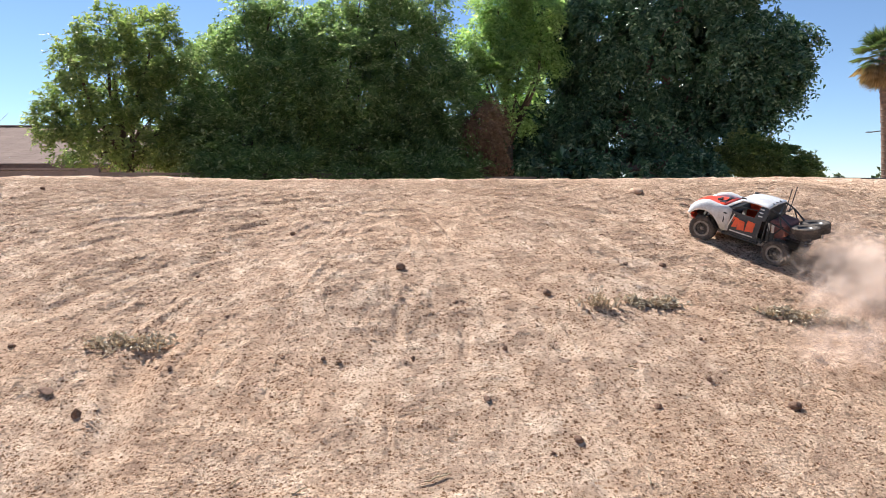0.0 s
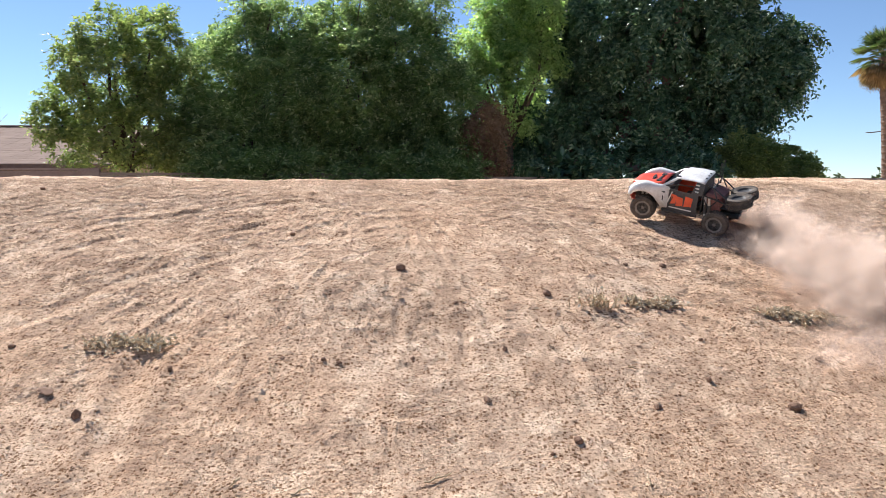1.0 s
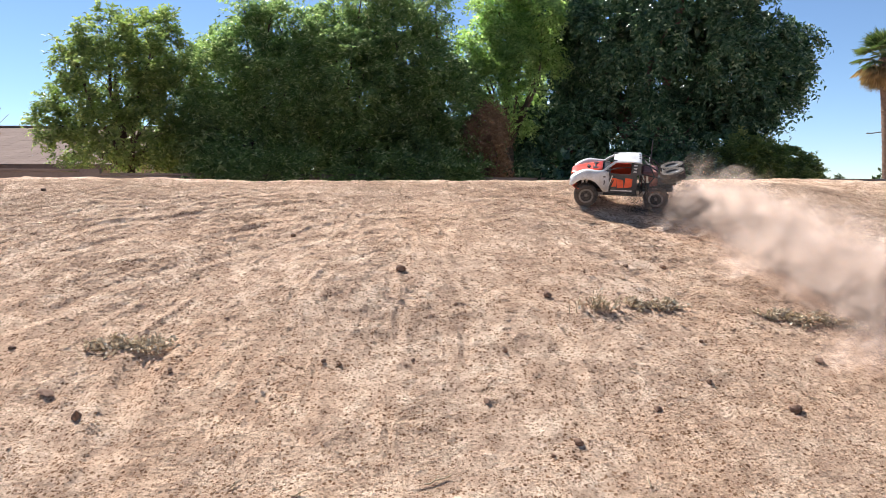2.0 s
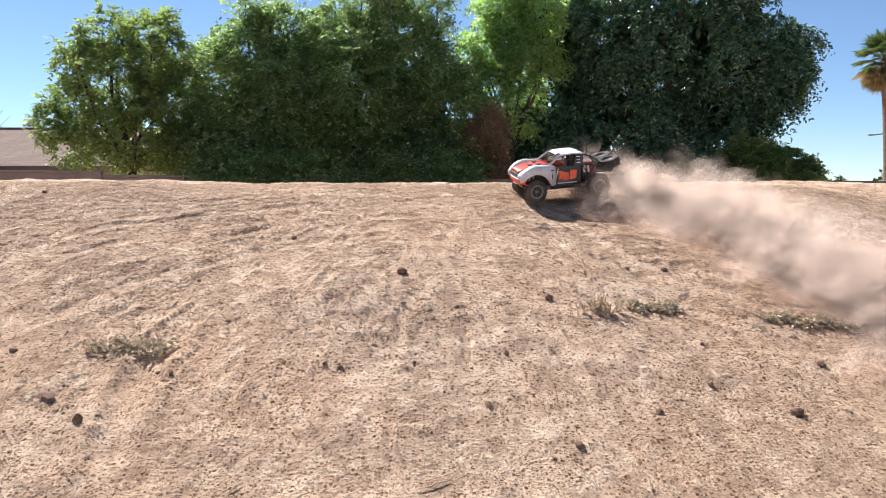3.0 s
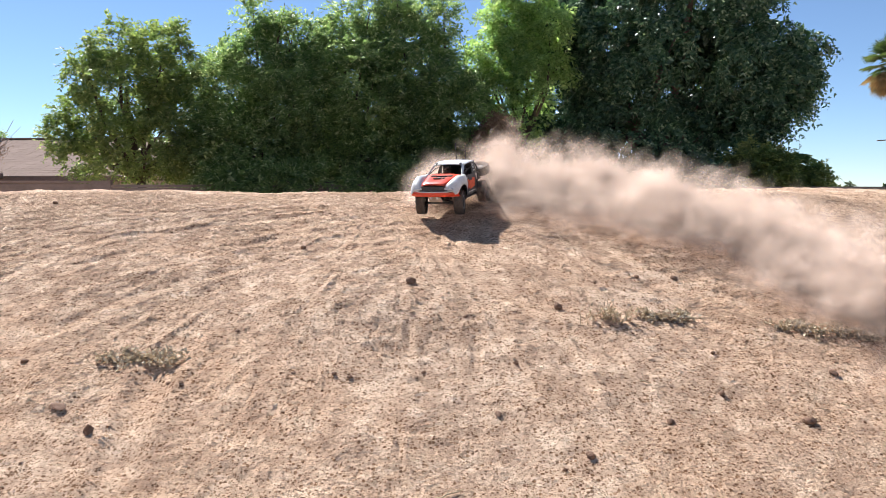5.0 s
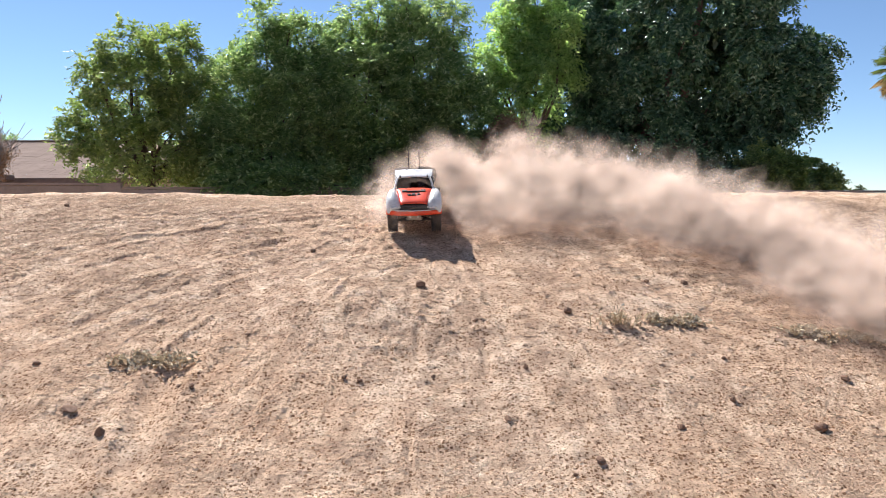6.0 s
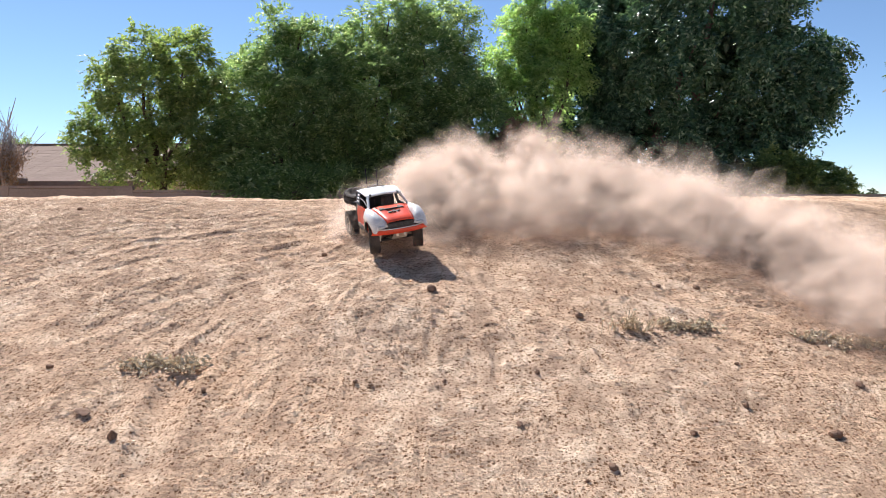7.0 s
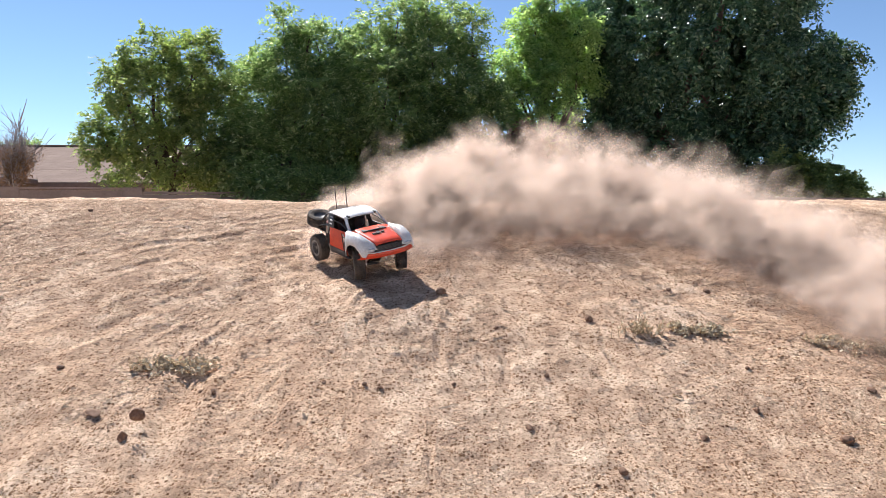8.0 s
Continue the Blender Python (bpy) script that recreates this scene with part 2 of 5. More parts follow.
def add_grooves():
    """Short scuffed grooves that fan out downhill from the middle of the crest."""
    rng = np.random.default_rng(17)
    for k in range(95):
        a = radians(rng.uniform(-172, -8))
        r = rng.uniform(0.5, 2.75)
        bend = radians(rng.normal() * 22)
        long = rng.uniform(0.22, 0.6)
        pts, p = [], Vector((-0.3 + r * math.cos(a) * 1.25, 4.75 + r * math.sin(a)))
        if p.y < 2.0:
            continue
        for q in range(4):
            pts.append((p.x, p.y))
            p = p + Vector((math.cos(a), math.sin(a))) * long / 3
            a += bend / 3
        TRACKS.append((tuple(pts), 0.0, rng.uniform(0.018, 0.045), rng.uniform(0.006, 0.014)))


def smooth_path(points, steps=14):
    p = [Vector(a) for a in points]
    p = [p[0] * 2 - p[1], *p, p[-1] * 2 - p[-2]]
    out = []
    for i in range(1, len(p) - 2):
        for s in range(steps):
            t = s / steps
            out.append(0.5 * (2 * p[i] + (p[i + 1] - p[i - 1]) * t + (2 * p[i - 1] - 5 * p[i] + 4 * p[i + 1] - p[i + 2]) * t * t
                              + (3 * p[i] - p[i - 1] - 3 * p[i + 1] + p[i + 2]) * t ** 3))
    out.append(p[-2])
    return np.array([tuple(v) for v in out])


add_grooves()


def relief(x, y):
    """Lumps, clods and wheel tracks on the bank."""
    near = np.clip((6.5 - np.abs(y - 3.2)) / 3, 0, 1) * np.clip((6 - np.abs(x)) / 3, 0, 1)
    z = (rough_field(x, y, 0.9, 1) - 0.5) * 0.04 + (rough_field(x, y, 0.33, 2) - 0.5) * 0.018
    z = z + (rough_field(x, y, 0.12, 3) - 0.5) * 0.011
    clods = rough_field(x, y, 0.038, 4) * rough_field(x + 3, y, 0.06, 5)
    patch = 0.35 + 0.65 * rough_field(x, y, 0.5, 6)
    small = (clods - 0.25) * 0.016 * patch + (rough_field(x, y, 0.024, 7) - 0.5) * 0.006 * patch
    worn = np.zeros_like(x)
    for points, gauge, width, depth in TRACKS:
        path = smooth_path(points)
        ahead = np.gradient(path, axis=0)
        ahead /= np.linalg.norm(ahead, axis=1)[:, None]
        side = np.stack([-ahead[:, 1], ahead[:, 0]], 1)
        for off in ((-gauge / 2, gauge / 2) if gauge else (0.0,)):
            line = path + side * off
            lo, hi = line.min(0) - 0.25, line.max(0) + 0.25
            pick = np.nonzero((x > lo[0]) & (x < hi[0]) & (y > lo[1]) & (y < hi[1]))[0]
            if not len(pick):
                continue
            dx = x[pick, None] - line[None, :, 0]
            dy = y[pick, None] - line[None, :, 1]
            d2 = dx * dx + dy * dy
            j = np.argmin(d2, 1)
            d = np.sqrt(d2[np.arange(len(pick)), j])
            ends = np.clip(np.minimum(j, len(line) - 1 - j) / (16 if len(line) > 50 else 9), 0, 1)
            wander = 0.6 + 0.8 * rough_field(x[pick], y[pick], 0.2, 9)
            rut = -np.exp(-(d / (width * 0.55)) ** 2) + 0.65 * np.exp(-((d - width) / (width * 0.35)) ** 2)
            tread = np.sin((dx[np.arange(len(pick)), j] * ahead[j, 0] + dy[np.arange(len(pick)), j] * ahead[j, 1]
                            + j * np.linalg.norm(line[1] - line[0])) * 2 * np.pi / 0.024)
            z[pick] += 0.42 * depth * ends * wander * (rut + 0.04 * tread * np.exp(-(d / (width * 0.5)) ** 2))
            worn[pick] = np.maximum(worn[pick], ends * np.exp(-(d / (width * 0.7)) ** 2))
    return near * (z + small * (1 - 0.7 * worn)), worn


def spread_steps(lo, hi, step, far):
    inner = np.arange(lo, hi + step / 2, step)
    grow, s, a = [], step, inner[-1]
    while a < far:
        s *= 1.22
        a += s
        grow.append(a - inner[-1])
    grow = np.array(grow)
    return np.concatenate([(inner[0] - grow)[::-1], inner, inner[-1] + grow])


def build_ground():
    xs = spread_steps(-3.3, 3.4, 0.0115, 900)
    ys = spread_steps(1.75, 5.6, 0.0115, 1500)
    gx, gy = np.meshgrid(xs, ys)
    x, y = gx.ravel(), gy.ravel()
    z = bank(x, y) + relief(x, y)[0]
    nx, ny = len(xs), len(ys)
    i = (np.arange(ny - 1)[:, None] * nx + np.arange(nx - 1)[None, :]).ravel()
    faces = np.stack([i, i + 1, i + 1 + nx, i + nx], 1)
    ob = solid("ground", np.stack([x, y, z], 1), faces, DIRT, smooth=True)
    return tagged(ob, "dry pinkish dirt bank rutted by tyre tracks", "ground", kind="structure")


ground = build_ground()


def surface_height(x, y):
    a, b = np.atleast_1d(np.asarray(x, float)), np.atleast_1d(np.asarray(y, float))
    return bank(a, b) + relief(a, b)[0]


# ---- loose clods and gravel over the bank ----
def lump(rng, flat=0.37):
    """A small angular lump: an octahedron knocked out of shape, 6 corners and 8 faces."""
    v = np.array([(1, 0, 0), (-1, 0, 0), (0, 1, 0), (0, -1, 0), (0, 0, 1), (0, 0, -1)], float)
    v = v * rng.uniform(0.6, 1.15, (6, 1)) + rng.uniform(-0.25, 0.25, (6, 3))
    v[:, 2] *= flat
    return v


LUMP_FACES = np.array([(0, 2, 4), (2, 1, 4), (1, 3, 4), (3, 0, 4), (2, 0, 5), (1, 2, 5), (3, 1, 5), (0, 3, 5)])


def build_clods(name, count, lo, hi, power, seed, label, high=0.0):
    rng = np.random.default_rng(seed)
    y = rng.uniform(1.85, 5.2, count * 4)
    x = rng.uniform(-1, 1, count * 4) * (0.62 * y + 0.35)
    keep = rng.uniform(0, 1, count * 4) < 0.3 + 0.7 * rough_field(x, y, 0.3, 12) ** 1.3
    keep &= rng.uniform(0, 1, count * 4) < 1 - high * np.clip((4.4 - y) / 1.6, 0, 1)      # thicker towards the crest
    x, y = x[keep], y[keep]
    keep = rng.uniform(0, 1, len(x)) > 0.85 * relief(x, y)[1]
    x, y = x[keep][:count], y[keep][:count]
    size = (lo + (hi - lo) * rng.uniform(0, 1, len(x)) ** power) * (0.72 + 0.26 * (y - 2.0))      # coarser towards the crest
    z = surface_height(x, y) + size * 0.2
    shapes = np.stack([lump(rng) for _ in range(40)])[rng.integers(0, 40, len(x))]
    a = rng.uniform(0, 2 * np.pi, len(x))
    c, s = np.cos(a)[:, None], np.sin(a)[:, None]
    px = shapes[:, :, 0] * c - shapes[:, :, 1] * s
    py = shapes[:, :, 0] * s + shapes[:, :, 1] * c
    v = np.stack([px, py, shapes[:, :, 2]], 2) * size[:, None, None] * 0.5 + np.stack([x, y, z], 1)[:, None, :]
    sides = LUMP_FACES if lo > 0.01 else LUMP_FACES[:4]        # the smallest are bedded in the dirt
    f = (np.arange(len(x))[:, None, None] * 6 + sides[None]).reshape(-1, 3)
    return tagged(solid(name, v.reshape(-1, 3), f, CLOD), label, "gravel", kind="stuff")


build_clods("gravel", 110000, 0.005, 0.0115, 1.7, 21, "small crumbs of dry dirt and gravel on the bank")
build_clods("dirt_clods", 8000, 0.0095, 0.021, 2.0, 22, "loose brown dirt clods scattered on the bank", 0.95)


# ---- the wall behind the bank ----
def box(bm, x0, x1, y0, y1, z0, z1, bevel=0.0):
    r = bmesh.ops.create_cube(bm, size=1.0)
    for v in r["verts"]:
        v.co = Vector(((x0 + x1) / 2 + v.co.x * (x1 - x0), (y0 + y1) / 2 + v.co.y * (y1 - y0), (z0 + z1) / 2 + v.co.z * (z1 - z0)))
    if bevel:
        edges = list({e for v in r["verts"] for e in v.link_edges})
        bmesh.ops.bevel(bm, geom=edges, offset=bevel, segments=1, affect="EDGES")


def build_wall():
    ob = new("block_wall")
    a, b = Vector((-18.9, 13.6)), Vector((23.5, 20.6))
    length = (b - a).length
    ob.matrix_basis = pose(a.x, a.y, 0.3, 0, 0, math.degrees(math.atan2(b.y - a.y, b.x - a.x)))
    n = 18
    step = length / n
    drop = [0.0 if k < 5 else 0.08 if k < 8 else 0.14 for k in range(n + 1)]      # the wall steps down
    for k in range(n):
        bm = bmesh.new()
        # courses of blocks with raked joints
        for c in range(8):
            box(bm, k * step + 0.2, (k + 1) * step - 0.2, -0.075, 0.075, c * 0.2 - drop[k], c * 0.2 + 0.19 - drop[k])
        box(bm, k * step + 0.2, (k + 1) * step - 0.2, -0.065, 0.065, -drop[k], 1.59 - drop[k])
        part("panel", bm, BLOCKWALL, ob)
        bm = bmesh.new()
        box(bm, k * step + 0.2, (k + 1) * step - 0.2, -0.085, 0.085, 1.6 - drop[k], 1.65 - drop[k], 0.006)
        part("coping", bm, BLOCKWALL, ob)
    for k in range(n + 1):
        bm = bmesh.new()
        box(bm, k * step - 0.197, k * step + 0.197, -0.088, 0.088, -0.2, 1.652 - drop[max(k - 1, 0)], 0.008)
        part("pier", bm, BLOCKWALL, ob)
    return tagged(ob, "low brown concrete block wall behind the dirt bank", "wall", kind="structure")


build_wall()


# ---- the house ----
def build_house():
    ob = new("house")
    x0, x1, eave_y, ridge_y, eave_z, ridge_z = -34.0, -10.5, 25.0, 31.5, 2.35, 4.1
    bm = bmesh.new()
    box(bm, x0 + 0.6, x1 - 0.6, eave_y + 0.6, 2 * ridge_y - eave_y - 0.6, 0.3, eave_z - 0.02)
    part("wall", bm, STUCCO, ob)
    bm = bmesh.new()
    rows = 22
    for side in (1, -1):
        for k in range(rows):
            s0, s1 = k / rows, (k + 1) / rows
            ya, yb = eave_y + (ridge_y - eave_y) * s0, eave_y + (ridge_y - eave_y) * (s1 + 0.02)
            za, zb = eave_z + (ridge_z - eave_z) * s0, eave_z + (ridge_z - eave_z) * (s1 + 0.02)
            n = 40
            for q in range(n):
                xa = x0 + (x1 - x0) * q / n
                xb = x0 + (x1 - x0) * (q + 0.985) / n
                if side < 0:
                    ya2, yb2 = 2 * ridge_y - ya, 2 * ridge_y - yb
                else:
                    ya2, yb2 = ya, yb
                lift = 0.001 + 0.002 * random.random()
                v = [bm.verts.new(c) for c in ((xa, ya2, za + lift), (xb, ya2, za + lift), (xb, yb2, zb), (xa, yb2, zb), (xa, ya2, za - 0.004), (xb, ya2, za - 0.004))]
                bm.faces.new(v[:4])
                bm.faces.new((v[4], v[5], v[1], v[0]))
    part("roof", bm, SHINGLE, ob, "brown shingle roof")
    bm = bmesh.new()
    box(bm, x0, x1, ridge_y - 0.15, ridge_y + 0.15, ridge_z - 0.02, ridge_z + 0.05, 0.02)
    part("ridge_cap", bm, SHINGLE, ob)
    for y in (eave_y, 2 * ridge_y - eave_y):
        bm = bmesh.new()
        box(bm, x0, x1, y - 0.04, y, eave_z - 0.16, eave_z + 0.03)
        part("fascia", bm, FASCIA, ob)
    for x in (x0 + 0.3, x1 - 0.3):
        bm = bmesh.new()
        a = [bm.verts.new((x + d, y, z)) for d in (-0.03, 0.03) for y, z in ((eave_y + 0.3, eave_z), (2 * ridge_y - eave_y - 0.3, eave_z), (ridge_y, ridge_z - 0.03))]
        bm.faces.new(a[:3]), bm.faces.new(a[3:][::-1])
        for i in range(3):
            bm.faces.new((a[i], a[(i + 1) % 3], a[3 + (i + 1) % 3], a[3 + i]))
        part("gable", bm, STUCCO, ob)
    # patio cover
    bm = bmesh.new()
    box(bm, -25.0, -14.6, 20.6, 24.9, 2.3, 2.48, 0.02)
    cover = part("patio_cover", bm, FASCIA, ob, "flat brown patio cover")
    for x in (-24.8, -19.6, -14.9):
        bm = bmesh.new()
        box(bm, x - 0.07, x + 0.07, 20.75, 20.89, 0.3, 2.3, 0.01)
        part("post", bm, FASCIA, cover)
    return tagged(ob, "tan stucco house with a brown shingle roof", "house")


build_house()


# ---- trees and shrubs ----
def tube(points, radii, sides=7):
    """Vertices and faces of a tapered tube along points."""
    verts, faces = [], []
    pts = [Vector(p) for p in points]
    for i, p in enumerate(pts):
        d = (pts[min(i + 1, len(pts) - 1)] - pts[max(i - 1, 0)]).normalized()
        u = d.orthogonal().normalized()
        w = d.cross(u)
        for k in range(sides):
            a = 2 * math.pi * k / sides
            verts.append(tuple(p + (u * math.cos(a) + w * math.sin(a)) * radii[i]))
    for i in range(len(pts) - 1):
        for k in range(sides):
            faces.append((i * sides + k, i * sides + (k + 1) % sides, (i + 1) * sides + (k + 1) % sides, (i + 1) * sides + k))
    faces.append(tuple(range(sides))[::-1])
    faces.append(tuple(range((len(pts) - 1) * sides, len(pts) * sides)))
    return verts, faces


def joined(pieces):
    verts, faces = [], []
    for v, f in pieces:
        k = len(verts)
        verts += v
        faces += [tuple(i + k for i in q) for q in f]
    return verts, faces


def unit(v):
    return v / np.maximum(np.linalg.norm(v, axis=-1, keepdims=True), 1e-9)


def leaf_mesh(base, ahead, up, length, width, fold=0.18):
    """Pointed leaves, each of two triangles folded along the midrib."""
    side = unit(np.cross(ahead, up))
    up = np.cross(side, ahead)
    mid = base + ahead * (length * 0.42)[:, None]
    v = np.stack([base, mid + side * (width / 2)[:, None] + up * (width * fold)[:, None], base + ahead * length[:, None] - up * (length * 0.12)[:, None],
                  mid - side * (width / 2)[:, None] + up * (width * fold)[:, None]], 1)
    i = np.arange(len(base))[:, None] * 4
    f = np.concatenate([i + np.array([[0, 1, 2]]), i + np.array([[0, 2, 3]])])
    return v.reshape(-1, 3), f


def crown_leaves(rng, lobes, sprigs, per, leaf, slim, reach, droop, core=0.62, clump=0.2):
    """Leaves in sprigs that sit on the outer shell of overlapping lobes (x, y, z, rx, ry, rz)."""
    lobes = np.array(lobes, float)
    weight = (lobes[:, 3] * lobes[:, 5]) ** 1.0
    which = rng.choice(len(lobes), sprigs, p=weight / weight.sum())
    # clumps on each lobe's shell carry the sprigs, so that the crown is uneven
    clumps = max(6, sprigs // (len(lobes) * 16))
    cd = unit(rng.normal(size=(len(lobes), clumps, 3)))
    cr = core + (1.1 - core) * rng.uniform(0, 1, (len(lobes), clumps)) ** 0.6
    pick = rng.integers(0, clumps, sprigs)
    d = cd[which, pick]
    fluff = rng.normal(size=(sprigs, 3)) * clump
    c = lobes[which, :3] + d * lobes[which, 3:] * cr[which, pick][:, None] + fluff * np.array([1, 1, 0.75])
    out = unit(unit(d / lobes[which, 3:]) + unit(fluff) * 0.9 + np.array([0, 0, -droop]) + rng.normal(size=(sprigs, 3)) * 0.25)
    # leaves along each sprig
    along = np.tile(np.linspace(0.0, 1.0, per), (sprigs, 1)) + rng.uniform(-0.05, 0.05, (sprigs, per))
    sag = -(along ** 2) * reach * 0.35 * (0.4 + droop)
    base = c[:, None, :] + out[:, None, :] * (along * reach)[..., None]
    base[..., 2] += sag
    base += rng.normal(size=base.shape) * reach * 0.07
    ahead = unit(out[:, None, :] * 0.7 + rng.normal(size=base.shape) * 0.65 + np.array([0, 0, -droop * 0.7]))
    up = unit(np.array([0, 0, 1.0]) + rng.normal(size=base.shape) * 0.55)
    n = sprigs * per
    length = leaf * rng.uniform(0.65, 1.2, n)
    return leaf_mesh(base.reshape(-1, 3), ahead.reshape(-1, 3), up.reshape(-1, 3), length, length * slim)


def limb_tubes(rng, foot, fork, lobes, girth, twigs=3):
    pieces = [tube([foot, ((foot[0] + fork[0]) / 2 + girth * 0.5, (foot[1] + fork[1]) / 2, (foot[2] + fork[2]) / 2), fork], [girth, girth * 0.8, girth * 0.7], 9)]
    limbs = []
    for l in lobes:
        tip = Vector(l[:3])
        a = Vector(fork)
        mid = a.lerp(tip, 0.5) + Vector(rng.normal(size=3) * 0.15) + Vector((0, 0, 0.15))
        end = a.lerp(tip, 1.05) if l[2] > fork[2] else tip
        limb = [tube([a, mid, tip, end], [girth * 0.45, girth * 0.3, girth * 0.16, girth * 0.05], 6)]
        for _ in range(twigs):
            d = Vector(unit(rng.normal(size=3)) * np.array(l[3:]) * 0.85)
            s = mid.lerp(tip, rng.uniform(0.2, 1.0))
            limb.append(tube([s, s.lerp(tip + d, 0.5) + Vector((0, 0, 0.08)), tip + d], [girth * 0.13, girth * 0.08, girth * 0.02], 4))
        limbs.append(limb)
    return pieces, limbs


def clump_crown(rng, lobes, clumps, sprays, pairs, leaf, slim, reach, droop, lift, core):
    """Leaves in pairs along bending sprays; the sprays spring in clumps from the outer hull of overlapping lobes (x, y, z, rx, ry, rz)."""
    lobes = np.array(lobes, float)
    weight = lobes[:, 3] * lobes[:, 5]
    which = rng.choice(len(lobes), clumps * 5, p=weight / weight.sum())
    d = unit(rng.normal(size=(len(which), 3)))
    c = lobes[which, :3] + d * lobes[which, 3:] * (core + (1.02 - core) * rng.uniform(0, 1, (len(which), 1)) ** 0.5)
    depth = np.min(np.linalg.norm((c[:, None, :] - lobes[None, :, :3]) / lobes[None, :, 3:], axis=2), axis=1)
    keep = np.nonzero(depth > core - 0.06)[0][:clumps]
    c, d = c[keep], unit(d[keep] / lobes[which[keep], 3:])
    n = len(c)
    swell = rng.uniform(0.65, 1.3, (n, 1))
    out = unit(d[:, None, :] * 0.75 + rng.normal(size=(n, sprays, 3)) * 0.62 + np.array([0, 0, lift]))
    long = reach * swell * rng.uniform(0.6, 1.15, (n, sprays))
    root = c[:, None, :] + rng.normal(size=(n, sprays, 3)) * reach * 0.16
    s = (np.arange(pairs) + 0.7) / pairs
    base = root[:, :, None, :] + out[:, :, None, :] * (long[..., None] * s)[..., None]
    base[..., 2] -= droop * long[..., None] * s ** 2
    along = np.repeat(out[:, :, None, :], pairs, 2)
    along[..., 2] -= 2 * droop * s
    along = unit(along)
    tilt = unit(np.array([0, 0, 1.0]) + rng.normal(size=(n, sprays, 1, 3)) * 0.35)
    side = unit(np.cross(along, np.broadcast_to(tilt, along.shape)))
    up = np.cross(side, along)
    both = []
    for sign in (1, -1):
        ahead = unit(along * 0.6 + side * sign * 0.8 + rng.normal(size=along.shape) * 0.22)
        face = unit(up + rng.normal(size=along.shape) * 0.35)
        both.append((base + rng.normal(size=base.shape) * leaf * 0.12, ahead, face))
    b, a, f = (np.concatenate([q[k].reshape(-1, 3) for q in both]) for k in range(3))
    length = leaf * rng.uniform(0.65, 1.2, len(b))
    return leaf_mesh(b, a, f, length, length * slim)


def build_tree(name, label, category, seed, foot, fork, lobes, girth, mat, clumps, sprays, pairs, leaf, slim=0.45, reach=0.3, droop=0.3, lift=0.2, core=0.7, group="", heart=0, heart_top=9.0):
    rng = np.random.default_rng(seed)
    ob = new(name)
    trunk, limbs = limb_tubes(rng, foot, fork, lobes, girth)
    solid("trunk", *joined(trunk), BARK, ob, True)
    for limb in limbs:
        solid("limb", *joined(limb), BARK, ob, True)
    v, f = clump_crown(rng, lobes, clumps, sprays, pairs, leaf, slim, reach, droop, lift, core)
    tagged(solid("crown", v, f, mat, ob), kind="stuff")
    if heart:
        # larger leaves added in the heart of the crown to block light through it
        inside = [(*l[:3], l[3] * 0.6, l[4] * 0.6, l[5] * 0.6) for l in lobes if l[2] < heart_top and min(l[3:]) > 0.25]
        v, f = crown_leaves(rng, inside, heart, 8, leaf * 1.9, 0.6, reach * 0.6, 0.3, 0.1, 0.1)
        tagged(solid("inner_crown", v, f, mat, ob), kind="stuff")
    return tagged(ob, label, category, group)


GARDEN = "trees behind the wall"
build_tree("ash_tree", "tall yellow-green ash tree with thin airy foliage", "tree", 31, (-6.9, 17.2, 0.3), (-6.9, 17.0, 2.0),
           [(-7.10, 16.80, 3.95, 1.17, 1.09, 0.96), (-8.21, 17.15, 3.33, 0.53, 0.49, 0.53), (-6.17, 16.50, 4.51, 0.74, 0.69, 0.74), (-7.66, 16.95, 2.44, 0.85, 0.79, 0.37), (-6.54, 16.60, 2.77, 1.17, 1.09, 0.64), (-5.99, 17.10, 3.33, 0.85, 0.99, 1.06), (-7.16, 16.70, 4.88, 0.53, 0.49, 0.48), (-8.52, 16.80, 2.96, 0.43, 0.40, 0.30), (-5.62, 17.15, 2.34, 0.64, 0.59, 0.43), (-7.84, 16.50, 4.44, 0.37, 0.35, 0.37)],
           0.13, LEAF_ASH, 620, 7, 6, 0.092, 0.48, 0.32, 0.3, 0.15, 0.45, group=GARDEN)
build_tree("hedge_tree", "dense green shrubby tree with arching branches", "tree", 32, (-4.4, 17.4, 0.3), (-4.4, 17.3, 1.6),
           [(-4.86, 17.20, 3.75, 0.87, 1.11, 1.20), (-4.23, 17.55, 4.51, 0.82, 0.76, 0.82), (-4.61, 16.90, 2.61, 1.20, 1.11, 0.71), (-3.60, 17.35, 5.02, 0.65, 0.61, 0.49), (-3.47, 17.00, 3.63, 0.87, 0.91, 0.98), (-5.50, 17.50, 2.30, 0.76, 0.71, 0.44), (-4.36, 17.10, 5.46, 0.24, 0.41, 0.44), (-3.72, 17.20, 5.68, 0.17, 0.35, 0.38), (-4.86, 17.55, 2.17, 1.20, 1.11, 0.30), (-4.45, 15.75, 1.94, 0.93, 0.35, 0.26), (-3.65, 15.80, 1.91, 0.81, 0.35, 0.23)],
           0.1, LEAF_HEDGE, 800, 7, 7, 0.09, 0.44, 0.46, 0.45, 0.45, 0.6, group=GARDEN, heart=420, heart_top=4.0)
